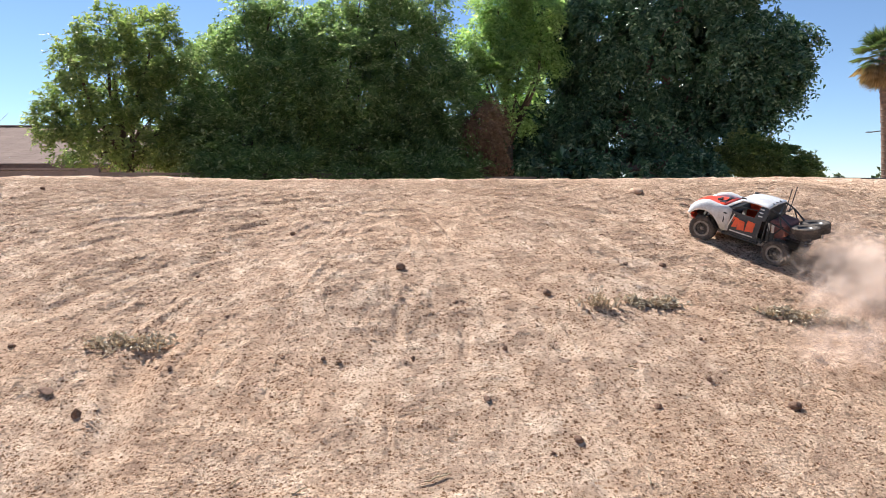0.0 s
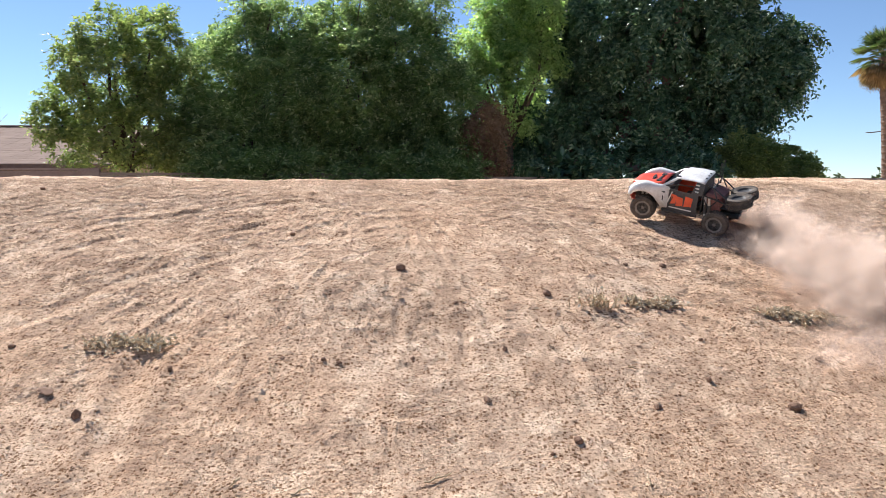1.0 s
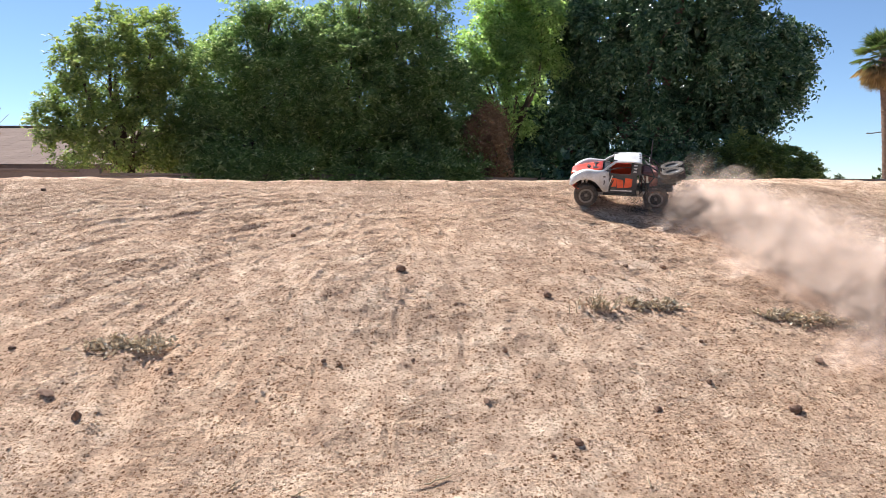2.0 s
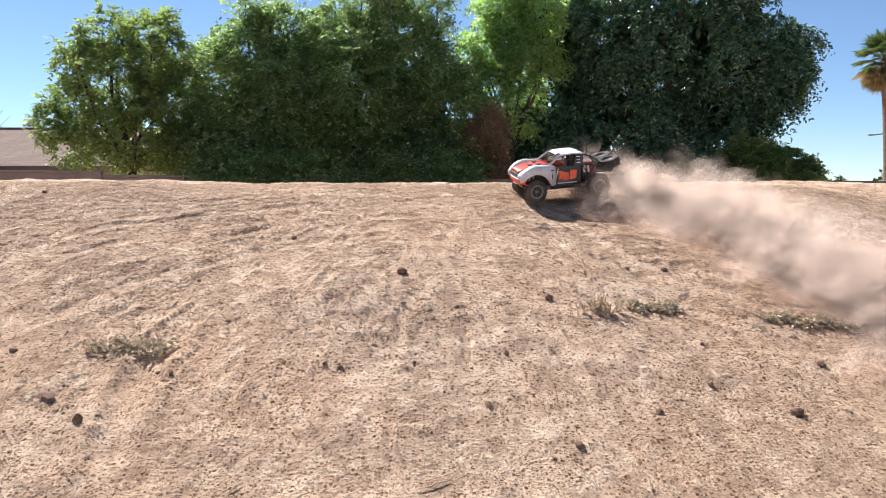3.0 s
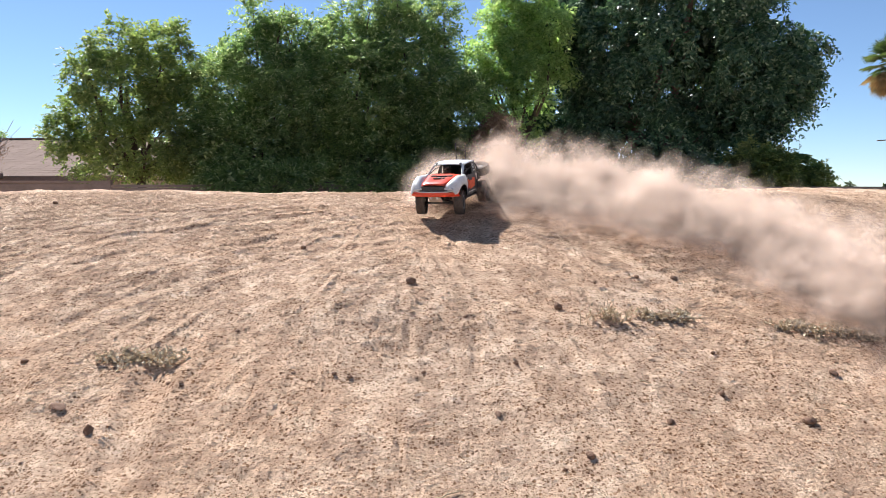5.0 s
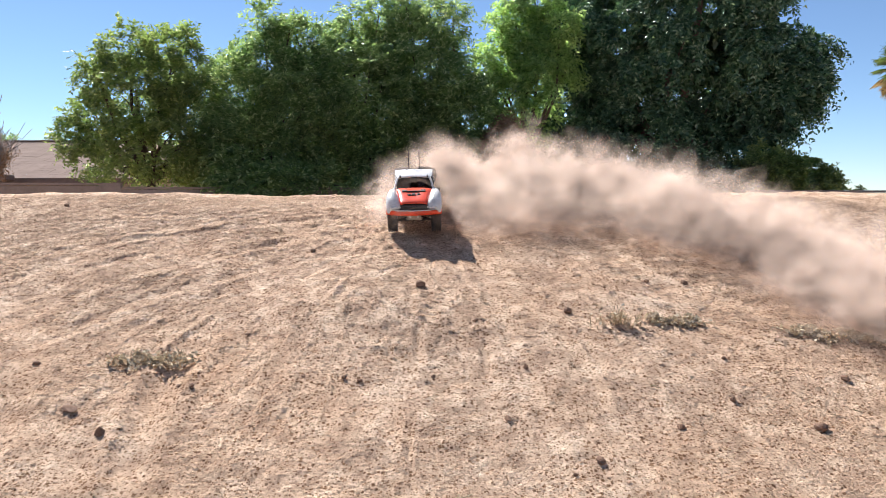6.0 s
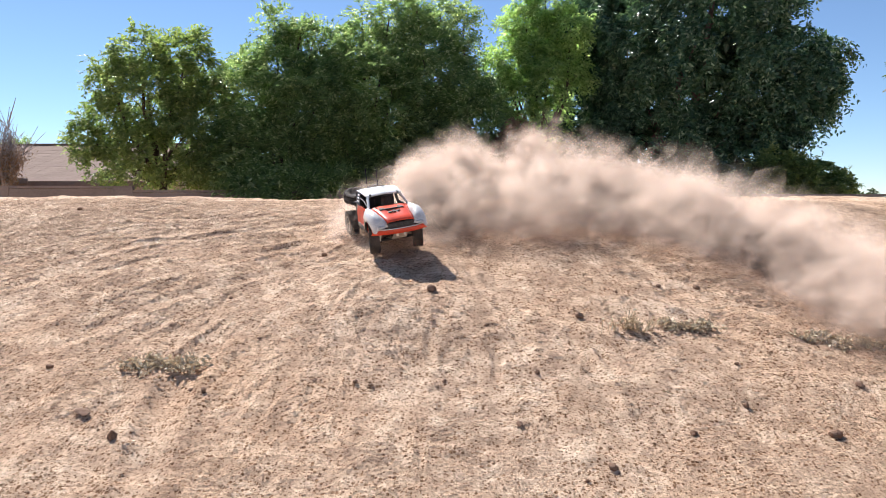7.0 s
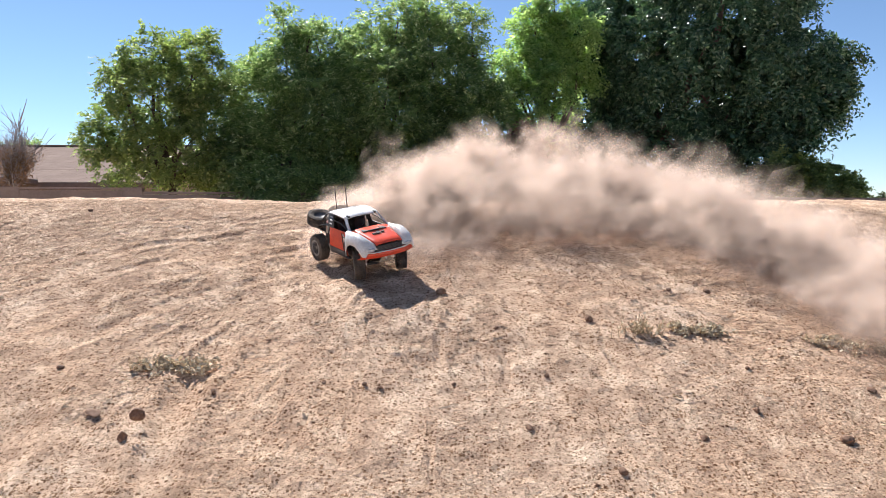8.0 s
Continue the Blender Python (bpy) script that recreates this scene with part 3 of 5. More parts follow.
build_tree("hedge_tree", "dense green shrubby tree with arching branches", "tree", 33, (-2.4, 17.8, 0.3), (-2.4, 17.7, 1.6),
           [(-2.64, 17.60, 4.33, 0.95, 0.93, 1.00), (-2.90, 17.95, 2.77, 1.23, 1.14, 0.78), (-1.87, 17.30, 3.68, 0.89, 1.14, 1.23), (-2.38, 17.75, 5.10, 0.67, 0.62, 0.50), (-1.61, 17.40, 2.48, 1.00, 0.93, 0.56), (-2.51, 17.90, 5.69, 0.28, 0.41, 0.45), (-1.87, 17.50, 5.62, 0.20, 0.47, 0.50), (-2.90, 17.60, 2.12, 1.34, 1.24, 0.27), (-2.64, 16.00, 1.91, 0.94, 0.35, 0.24), (-1.59, 16.15, 1.90, 0.83, 0.35, 0.24)],
           0.1, LEAF_HEDGE, 800, 7, 7, 0.09, 0.44, 0.46, 0.45, 0.45, 0.6, group=GARDEN, heart=420, heart_top=4.0)
build_tree("hedge_tree", "dense green shrubby tree with arching branches", "tree", 34, (-0.5, 18.0, 0.3), (-0.5, 17.9, 1.6),
           [(-0.84, 17.80, 4.36, 0.90, 1.00, 1.07), (-1.10, 18.15, 5.34, 0.56, 0.52, 0.45), (-0.12, 17.50, 3.57, 0.68, 1.00, 1.07), (-0.58, 17.95, 2.72, 1.07, 1.00, 0.73), (0.28, 17.60, 2.50, 0.62, 0.58, 0.54), (-0.71, 18.10, 5.86, 0.27, 0.38, 0.41), (-0.18, 17.70, 5.54, 0.20, 0.42, 0.45), (-1.23, 17.80, 5.93, 0.20, 0.31, 0.34), (-0.71, 18.15, 2.10, 1.24, 1.15, 0.25), (-0.53, 16.30, 1.91, 0.96, 0.35, 0.24), (0.19, 16.40, 1.96, 0.60, 0.35, 0.27)],
           0.1, LEAF_HEDGE, 800, 7, 7, 0.09, 0.44, 0.46, 0.45, 0.45, 0.6, group=GARDEN, heart=420, heart_top=4.0)
build_tree("bright_tree", "bright green broad-leaved tree in full sun", "tree", 35, (1.6, 18.7, 0.3), (1.6, 18.6, 2.6),
           [(0.83, 18.40, 4.79, 0.52, 0.60, 0.64), (1.50, 18.60, 5.33, 0.56, 0.54, 0.58), (1.10, 18.20, 4.05, 0.49, 0.49, 0.52), (1.91, 18.55, 3.51, 0.40, 0.54, 0.58), (1.77, 18.25, 4.59, 0.49, 0.54, 0.58), (1.30, 18.60, 5.88, 0.49, 0.46, 0.44), (2.32, 18.30, 5.67, 0.35, 0.49, 0.52), (1.75, 18.5, 6.4, 0.45, 0.4, 0.5), (2.55, 18.7, 4.75, 0.26, 0.3, 0.3)],
           0.11, LEAF_BRIGHT, 330, 8, 6, 0.105, 0.45, 0.34, 0.5, 0.2, 0.5, group=GARDEN)
build_tree("shade_tree", "large dense dark green shade tree with drooping leaf sprays", "tree", 36, (5.4, 20.3, 0.3), (5.4, 20.2, 2.2),
           [(5.39, 20.00, 5.45, 2.41, 2.24, 1.58), (3.77, 20.35, 4.42, 1.39, 1.30, 1.27), (3.18, 19.70, 5.74, 1.08, 1.00, 1.01), (7.30, 20.15, 5.15, 1.46, 1.35, 1.27), (8.26, 19.80, 4.56, 0.89, 0.82, 0.89), (6.86, 20.30, 3.46, 1.33, 1.24, 0.89), (4.65, 19.90, 3.02, 1.77, 1.65, 0.89), (3.03, 20.00, 2.72, 1.01, 0.94, 0.76), (9.05, 20.35, 5.40, 0.53, 0.49, 0.45), (6.13, 19.70, 7.36, 2.28, 2.12, 1.27), (7.97, 20.15, 3.61, 0.70, 0.65, 0.57), (5.24, 19.80, 2.28, 1.90, 1.77, 0.33), (3.33, 20.30, 6.18, 0.76, 0.71, 0.76), (8.75, 19.90, 4.42, 0.38, 0.41, 0.44), (1.9, 19.4, 3.0, 0.7, 0.6, 0.8), (1.6, 19.3, 2.2, 0.7, 0.5, 0.5), (2.85, 17.10, 1.98, 1.01, 0.35, 0.28), (4.15, 17.30, 1.95, 1.15, 0.35, 0.25), (5.62, 17.50, 1.96, 0.90, 0.35, 0.26)],
           0.28, LEAF_DARK, 1100, 10, 7, 0.122, 0.42, 0.4, 0.85, 0.1, 0.84, group=GARDEN, heart=4200)
build_tree("shrub", "rounded light green shrub showing over the wall", "shrub", 37, (7.4, 18.8, 0.3), (7.4, 18.7, 1.0),
           [(7.55, 18.60, 2.26, 0.62, 0.60, 0.38), (8.35, 18.95, 2.16, 0.52, 0.5, 0.36), (7.07, 18.30, 2.38, 0.5, 0.49, 0.4), (8.98, 19.0, 1.98, 0.3, 0.3, 0.3)],
           0.06, LEAF_ASH, 230, 7, 6, 0.095, 0.45, 0.26, 0.3, 0.3, 0.55, group=GARDEN, heart=60)
build_tree("dead_shrub", "dead brown shrub with withered leaves among green trees", "shrub", 38, (1.0, 17.3, 0.3), (1.0, 17.2, 1.2),
           [(0.95, 17.00, 2.95, 0.30, 0.45, 0.48), (1.03, 17.35, 2.23, 0.28, 0.34, 0.37)],
           0.05, LEAF_DEAD, 150, 7, 6, 0.075, 0.32, 0.34, 1.0, 0.1, 0.3)


def build_bare_tree():
    rng = np.random.default_rng(39)
    ob = new("bare_tree")
    foot = Vector((-11.55, 18.6, 0.3))
    fork = foot + Vector((0.05, 0, 1.5))
    solid("trunk", *joined([tube([foot, foot.lerp(fork, 0.5), fork], [0.09, 0.07, 0.06])]), BARK, ob, True)
    tips = []
    for k in range(15):
        a, tilt = rng.uniform(0, 6.28), rng.uniform(0.05, 0.42)
        tip = fork + Vector((math.cos(a) * math.sin(tilt), math.sin(a) * math.sin(tilt), math.cos(tilt))) * rng.uniform(1.1, 1.85)
        limb = [(tube([fork, fork.lerp(tip, 0.5) + Vector(rng.normal(size=3) * 0.06), tip], [0.03, 0.02, 0.006], 5))]
        for _ in range(30):
            s = fork.lerp(tip, rng.uniform(0.25, 1))
            e = s + Vector(rng.normal(size=3)) * 0.2 + Vector((0, 0, 0.26))
            limb.append(tube([s, s.lerp(e, 0.5), e], [0.009, 0.007, 0.005], 4))
            tips.append(s.lerp(e, rng.uniform(0.3, 1)))
        solid("limb", *joined(limb), TWIG, ob, True)
    t = np.array([tuple(p) for p in tips])
    t = np.repeat(t[t[:, 2] < 2.9], 9, 0)
    base = t + rng.normal(size=t.shape) * 0.1
    v, f = leaf_mesh(base, unit(rng.normal(size=t.shape) + [0, 0, -0.8]), unit(rng.normal(size=t.shape)), rng.uniform(0.05, 0.1, len(t)), rng.uniform(0.02, 0.04, len(t)))
    tagged(solid("crown", v, f, LEAF_DEAD, ob, label="withered reddish brown leaves"), kind="stuff")
    return tagged(ob, "half-bare small tree with reddish withered leaves", "tree")


build_bare_tree()


def build_palm():
    rng = np.random.default_rng(40)
    ob = new("fan_palm")
    foot, top = Vector((24.3, 42, 0.3)), Vector((23.65, 42, 8.7))
    pts = [foot.lerp(top, s) + Vector((0.08 * math.sin(s * 3.0), 0, 0)) for s in np.linspace(0, 1, 14)]
    pieces = [tube(pts, [0.3 - 0.1 * s for s in np.linspace(0, 1, 14)], 10)]
    for i in range(13):
        for s in (0.0, 0.5):
            p = pts[i].lerp(pts[i + 1], s)
            r = 0.315 - 0.1 * (i + s) / 13
            pieces.append(tube([p, p + Vector((0, 0, 0.12))], [r * 0.95, r * 1.06], 10))
    solid("trunk", *joined(pieces), PALM_BARK, ob, True)
    for name, count, tilt0, tilt1, mat, label, size in (("frond", 34, 5, 95, LEAF_PALM, "", 1.0), ("dry_frond", 26, 110, 165, LEAF_SKIRT, "dry hanging straw-coloured frond", 0.95)):
        for k in range(count):
            a = k * 2.39996 + rng.uniform(-0.2, 0.2)
            tilt = radians(tilt0 + (tilt1 - tilt0) * (k + 0.5) / count + rng.uniform(-8, 8))
            d = Vector((math.cos(a) * math.sin(tilt), math.sin(a) * math.sin(tilt), math.cos(tilt)))
            stalk = (0.75 + 0.35 * rng.uniform()) * size
            hub = pts[-1] + d * stalk + Vector((0, 0, -0.12 * stalk))
            n = 22
            side = d.cross(Vector((0, 0, 1))).normalized()
            fan = np.linspace(-1.25, 1.25, n)
            ahead = np.array([tuple(d * math.cos(q) + side * math.sin(q) + Vector((0, 0, -0.25))) for q in fan])
            base = np.repeat(np.array([tuple(hub)]), n, 0)
            ups = np.repeat(np.array([tuple(side.cross(d))]), n, 0) + rng.normal(size=(n, 3)) * 0.1
            v, f = leaf_mesh(base, unit(ahead), unit(ups), rng.uniform(0.75, 1.0, n) * size, np.full(n, 0.085))
            sv, sf = tube([pts[-1], hub], [0.03, 0.015], 4)
            me = solid(name, np.concatenate([v, np.array(sv)]), [tuple(q) for q in f.tolist()] + [tuple(i + len(v) for i in q) for q in sf], mat, ob, label=label)
    return tagged(ob, "tall fan palm with green fronds over a dry skirt", "palm tree")


build_palm()


def build_lamp():
    ob = new("street_lamp")
    x, y = 26.9, 45.0
    solid("pole", *tube([(x, y, 0.3), (x, y, 5.0)], [0.09, 0.06], 10), LAMP_STEEL, ob, True)
    solid("arm", *tube([(x, y, 4.7), (x - 0.5, y, 5.0), (x - 1.2, y, 5.0), (x - 2.0, y, 4.9)], [0.045, 0.04, 0.035, 0.03], 8), LAMP_STEEL, ob, True)
    bm = bmesh.new()
    box(bm, x - 2.3, x - 1.95, y - 0.09, y + 0.09, 4.865, 4.93, 0.02)
    part("lamp_head", bm, LAMP_STEEL, ob)
    return tagged(ob, "grey steel street lamp with a bent arm", "street lamp")


build_lamp()


def build_far_trees():
    rng = np.random.default_rng(41)
    verts, faces, k = [], [], 0
    for i in range(70):
        x = -180 + i * 6.5 + rng.uniform(-2, 2)
        if -70 < x < 62:
            continue
        r = rng.uniform(1.4, 3.0) if x < 0 else rng.uniform(2.2, 3.2)
        lobes = [(x + rng.uniform(-2, 2), 170 + rng.uniform(-8, 8), 0.5 + r * rng.uniform(0.5, 1.3), r, r, r * 0.7) for _ in range(3)]
        v, f = crown_leaves(rng, lobes, 60, 8, 1.0, 0.6, 0.9, 0.2, 0.3)
        verts.append(v), faces.append(f + k)
        k += len(v)
    return tagged(solid("far_trees", np.concatenate(verts), np.concatenate(faces), LEAF_FAR), "low dark green trees on the far horizon", "trees", kind="stuff")


build_far_trees()
for x, y, r in ((-29.0, 44.0, 1.5), (-26.6, 45.0, 1.2)):
    build_tree("yard_tree", "green treetop showing over the house roof", "tree", int(50 + r * 10), (x, y, 0.3), (x, y, 3.0),
               [(x, y, 4.6, r, r, 0.8), (x + 1.0, y + 0.3, 4.3, r * 0.7, r * 0.7, 0.7), (x - 1.2, y, 4.2, r * 0.7, r * 0.7, 0.7)], 0.15, LEAF_HEDGE, 150, 6, 5, 0.2, 0.4, 0.5, 0.3, 0.3, 0.5)


# ---- weeds, stones and sticks on the bank ----
def ground_pose(x, y, turn=0.0, lift=0.0):
    """A pose standing on the bank at (x, y), tilted with it."""
    e = 0.03
    z = float(surface_height(x, y)[0])
    n = Vector((float(bank(x - e, y) - bank(x + e, y)), float(bank(x, y - e) - bank(x, y + e)), 2 * e)).normalized()
    return Matrix.Translation((x, y, z + lift)) @ n.to_track_quat("Z", "Y").to_matrix().to_4x4() @ pose(0, 0, 0, 0, 0, turn)


def build_stone(name, size, seed, flat, mat, label):
    rng = np.random.default_rng(seed)
    bm = bmesh.new()
    bmesh.ops.create_icosphere(bm, subdivisions=2, radius=0.5)
    a, b = rng.uniform(-9, 9, 3), rng.uniform(0.75, 1.25, 3)
    cuts = unit(rng.normal(size=(7, 3)))
    for v in bm.verts:
        p = np.array(v.co) * 2
        for c in cuts:
            over = p @ c - 0.72
            if over > 0:
                p = p - c * over * 0.9
        p = p * (1 + 0.14 * noise.noise(Vector(p * 1.6 + a))) * b
        p[2] *= flat
        v.co = Vector(p * size / 2)
    me = bpy.data.meshes.new(name)
    bm.to_mesh(me)
    bm.free()
    me.materials.append(mat)
    return tagged(new(name, me), label, "stone", "stones on the bank")


STONES = [(-0.195, 3.515, 0.042), (0.457, 3.347, 0.035), (1.054, 3.672, 0.04), (0.242, 2.949, 0.027), (0.154, 2.631, 0.028), (0.75, 2.624, 0.033), (0.44, 2.428, 0.042), (-0.452, 2.853, 0.026),
          (-1.239, 2.548, 0.05), (-1.414, 2.681, 0.05), (1.187, 4.741, 0.113), (0.981, 2.784, 0.027), (1.469, 2.955, 0.04), (1.242, 2.654, 0.045),
          (0.875, 3.662, 0.028), (1.037, 3.054, 0.022), (-0.9, 3.152, 0.025), (-1.067, 2.818, 0.018), (-0.116, 2.889, 0.02), (-0.608, 2.866, 0.02), (0.053, 3.246, 0.024), (-1.134, 3.529, 0.022), (1.734, 3.234, 0.022),
          (-0.391, 2.845, 0.02), (1.621, 3.464, 0.023), (-1.013, 2.8, 0.018), (-1.697, 2.979, 0.031), (-2.483, 4.772, 0.04), (0.35, 2.367, 0.015)]
for i, (x, y, s) in enumerate(STONES):
    rng = np.random.default_rng(500 + i)
    flat = 0.4 if s > 0.055 else rng.uniform(0.55, 0.85)
    ob = build_stone("stone", s, 600 + i, flat, CLOD if i == 10 else ROCK,
                     "flat buff slab of rock on the crest" if s > 0.1 else "brown angular stone lying on dry dirt" if s > 0.03 else "small dark stone lying on dry dirt")
    ob.matrix_basis = ground_pose(x, y, rng.uniform(0, 360), s * flat * 0.2)
    if i == 8:          # a pointed shard that stands up
        for v in ob.data.vertices:
            up = 0.5 + v.co.z / (s * flat)
            v.co = Vector((v.co.x * (1.35 - 1.2 * up), v.co.y * (1.2 - 1.0 * up), v.co.z * 1.25))
    elif i == 9:        # a flat chip
        for v in ob.data.vertices:
            v.co = Vector((v.co.x * 1.5, v.co.y * 0.7, v.co.z * 0.4))


def build_weed(x, y, width, seed, tall=False, turn=0.0):
    rng = np.random.default_rng(seed)
    ob = new("dry_weed")
    ob.matrix_basis = ground_pose(x, y, turn)
    stems, base, ahead, size = [], [], [], []
    for k in range(60 if tall else 46):
        if tall:
            root = Vector((rng.normal() * width * 0.28, rng.normal() * width * 0.12, -0.005))
            tip = root + Vector((rng.normal() * 0.02, rng.normal() * 0.02, rng.uniform(0.03, 0.075)))
        else:
            # runners that sprawl from a few crowns and turn up at their tips
            crown = (-0.3, -0.05, 0.22)[k % 3] * width
            a, r = rng.uniform(0, 6.28), width * rng.uniform(0.08, 0.3)
            root = Vector((crown + rng.normal() * 0.01, rng.normal() * width * 0.06, -0.004))
            tip = root + Vector((math.cos(a) * r, math.sin(a) * r * 0.55, rng.uniform(0.003, 0.02)))
        mid = root.lerp(tip, 0.55) + Vector((0, 0, rng.uniform(0.002, 0.01)))
        stems.append(tube([root, mid, tip], [0.0016, 0.0013, 0.0008], 4))
        for q in range(1 if tall else 11):
            u = rng.uniform(0.15, 1.0)
            p = root.lerp(mid, u * 2) if u < 0.5 else mid.lerp(tip, u * 2 - 1)
            base.append(tuple(p + Vector(rng.normal(size=3) * 0.005)))
            ahead.append(tuple((tip - root).normalized() * 0.6 + Vector(rng.normal(size=3) * 0.6)))
            size.append(rng.uniform(0.012, 0.026))
    solid("stem_tuft", *joined(stems), STRAW, ob)
    base, ahead, length = np.array(base), unit(np.array(ahead)), np.array(size)
    v, f = leaf_mesh(base, ahead, unit(rng.normal(size=base.shape) * 0.45 + [0, 0, 1]), length, length * 0.62, 0.3)
    tagged(solid("foliage", v, f, LEAF_WEED, ob), kind="stuff")
    return tagged(ob, "tuft of dry straw-coloured grass on the dirt" if tall else "flat sprawling greyish weed drying out on the dirt", "weed")


for i, (x, y, w, turn) in enumerate(((-1.215, 2.962, 0.36, 0), (0.926, 3.32, 0.29, -8), (1.475, 3.253, 0.26, -28), (1.71, 3.24, 0.22, -25))):
    build_weed(x, y, w, 70 + i, False, turn)
build_weed(0.67, 3.27, 0.15, 80, True)


def build_stick(x, y, length, turn, seed, label):
    rng = np.random.default_rng(seed)
    pts = [Vector((-length / 2 + length * s, rng.normal() * length * 0.03, 0.004 + rng.uniform(0, 0.004))) for s in np.linspace(0, 1, 6)]
    pieces = [tube(pts, [0.0022, 0.0024, 0.0022, 0.002, 0.0018, 0.0012], 6)]
    pieces.append(tube([pts[2], pts[2] + Vector((length * 0.2, length * 0.12, 0.004))], [0.0016, 0.0008], 5))
    ob = solid("stick", *joined(pieces), STRAW, None, True)
    ob.matrix_basis = ground_pose(x, y, turn, 0.001)
    return tagged(ob, label, "stick")


for i, (x, y, l, a) in enumerate(((0.627, 2.268, 0.05, 80), (-0.015, 2.253, 0.09, 25), (0.711, 2.833, 0.035, -30), (1.418, 2.76, 0.03, -35), (-0.423, 2.199, 0.05, 35), (-0.62, 2.24, 0.04, 60))):
    build_stick(x, y, l, a, 90 + i, "short dry straw-coloured stick on the dirt")


# ---- the radio-controlled truck; its own space: x ahead, y to its left, z up, on the ground between the axles ----
PAINT_WHITE = surface("dusty_white_shell", (0.5, 0.47, 0.43), (0.8, 0.79, 0.77), 14, 0.35, bump=0.05, spec=0.5)
PAINT_RED = surface("orange_red_shell", (0.55, 0.05, 0.02), (0.85, 0.085, 0.03), 14, 0.33, bump=0.05)
PAINT_GREY = surface("charcoal_shell", (0.035, 0.035, 0.037), (0.085, 0.082, 0.08), 14, 0.45, bump=0.05)
PRINT_ORANGE = surface("orange_print", (0.7, 0.09, 0.03), (0.9, 0.14, 0.05), 30, 0.45, bump=0.02)
PRINT_BLACK = surface("black_print", (0.015, 0.015, 0.015), (0.035, 0.032, 0.03), 30, 0.5, bump=0.02)
PRINT_PALE = surface("pale_print", (0.6, 0.57, 0.52), (0.8, 0.78, 0.74), 30, 0.5, bump=0.02)
PLASTIC = surface("black_plastic", (0.02, 0.019, 0.018), (0.07, 0.062, 0.054), 25, 0.55, bump=0.1)
RUBBER = surface("dusty_rubber", (0.04, 0.034, 0.03), (0.16, 0.13, 0.105), 20, 0.9, bump=0.3, spec=0.2)
RIM_METAL = surface("dark_wheel", (0.03, 0.03, 0.03), (0.12, 0.11, 0.1), 40, 0.4, 0.3)
BEADLOCK = surface("grey_beadlock", (0.16, 0.15, 0.14), (0.3, 0.28, 0.26), 40, 0.45, 0.6)
SKID = surface("dusty_skid_plate", (0.32, 0.26, 0.2), (0.55, 0.47, 0.39), 18, 0.7)
SHOCK = surface("pale_alloy", (0.4, 0.39, 0.38), (0.65, 0.64, 0.62), 40, 0.3, 0.7)
SEAT_RED = surface("dark_red_cockpit", (0.022, 0.007, 0.007), (0.045, 0.012, 0.011), 30, 0.6)
FUEL_RED = surface("dusty_red_box", (0.16, 0.045, 0.035), (0.34, 0.15, 0.12), 18, 0.7)
LENS = surface("headlight_lens", (0.35, 0.36, 0.38), (0.6, 0.62, 0.65), 80, 0.15)


def sheet(rows, thick=0.0025, bevel=0.0):
    """A thin curved shell lofted through rows of points."""
    bm = bmesh.new()
    g = [[bm.verts.new(p) for p in r] for r in rows]
    for a, b in zip(g, g[1:]):
        for i in range(len(a) - 1):
            bm.faces.new((a[i], a[i + 1], b[i + 1], b[i]))
    bmesh.ops.recalc_face_normals(bm, faces=bm.faces[:])
    bmesh.ops.solidify(bm, geom=bm.faces[:], thickness=thick)
    return bm


def rod(points, r=0.0035, sides=7):
    bm = bmesh.new()
    v, f = tube(points, [r] * len(points), sides)
    vs = [bm.verts.new(p) for p in v]
    for q in f:
        bm.faces.new([vs[i] for i in q])
    return bm


def slab(x0, x1, y0, y1, z0, z1, bevel=0.002):
    bm = bmesh.new()
    box(bm, x0, x1, y0, y1, z0, z1, bevel)
    return bm


def lathe(profile, sides=40, axis_y=True):
    """A ring or disc turned about y from (radius, y) pairs, closed on itself."""
    bm = bmesh.new()
    rings = []
    for k in range(sides):
        a = 2 * math.pi * k / sides
        rings.append([bm.verts.new((r * math.cos(a), y, r * math.sin(a))) for r, y in profile])
    n = len(profile)
    for k in range(sides):
        a, b = rings[k], rings[(k + 1) % sides]
        for i in range(n):
            bm.faces.new((a[i], a[(i + 1) % n], b[(i + 1) % n], b[i]))
    return bm


R_WHEEL, W_WHEEL = 0.068, 0.054


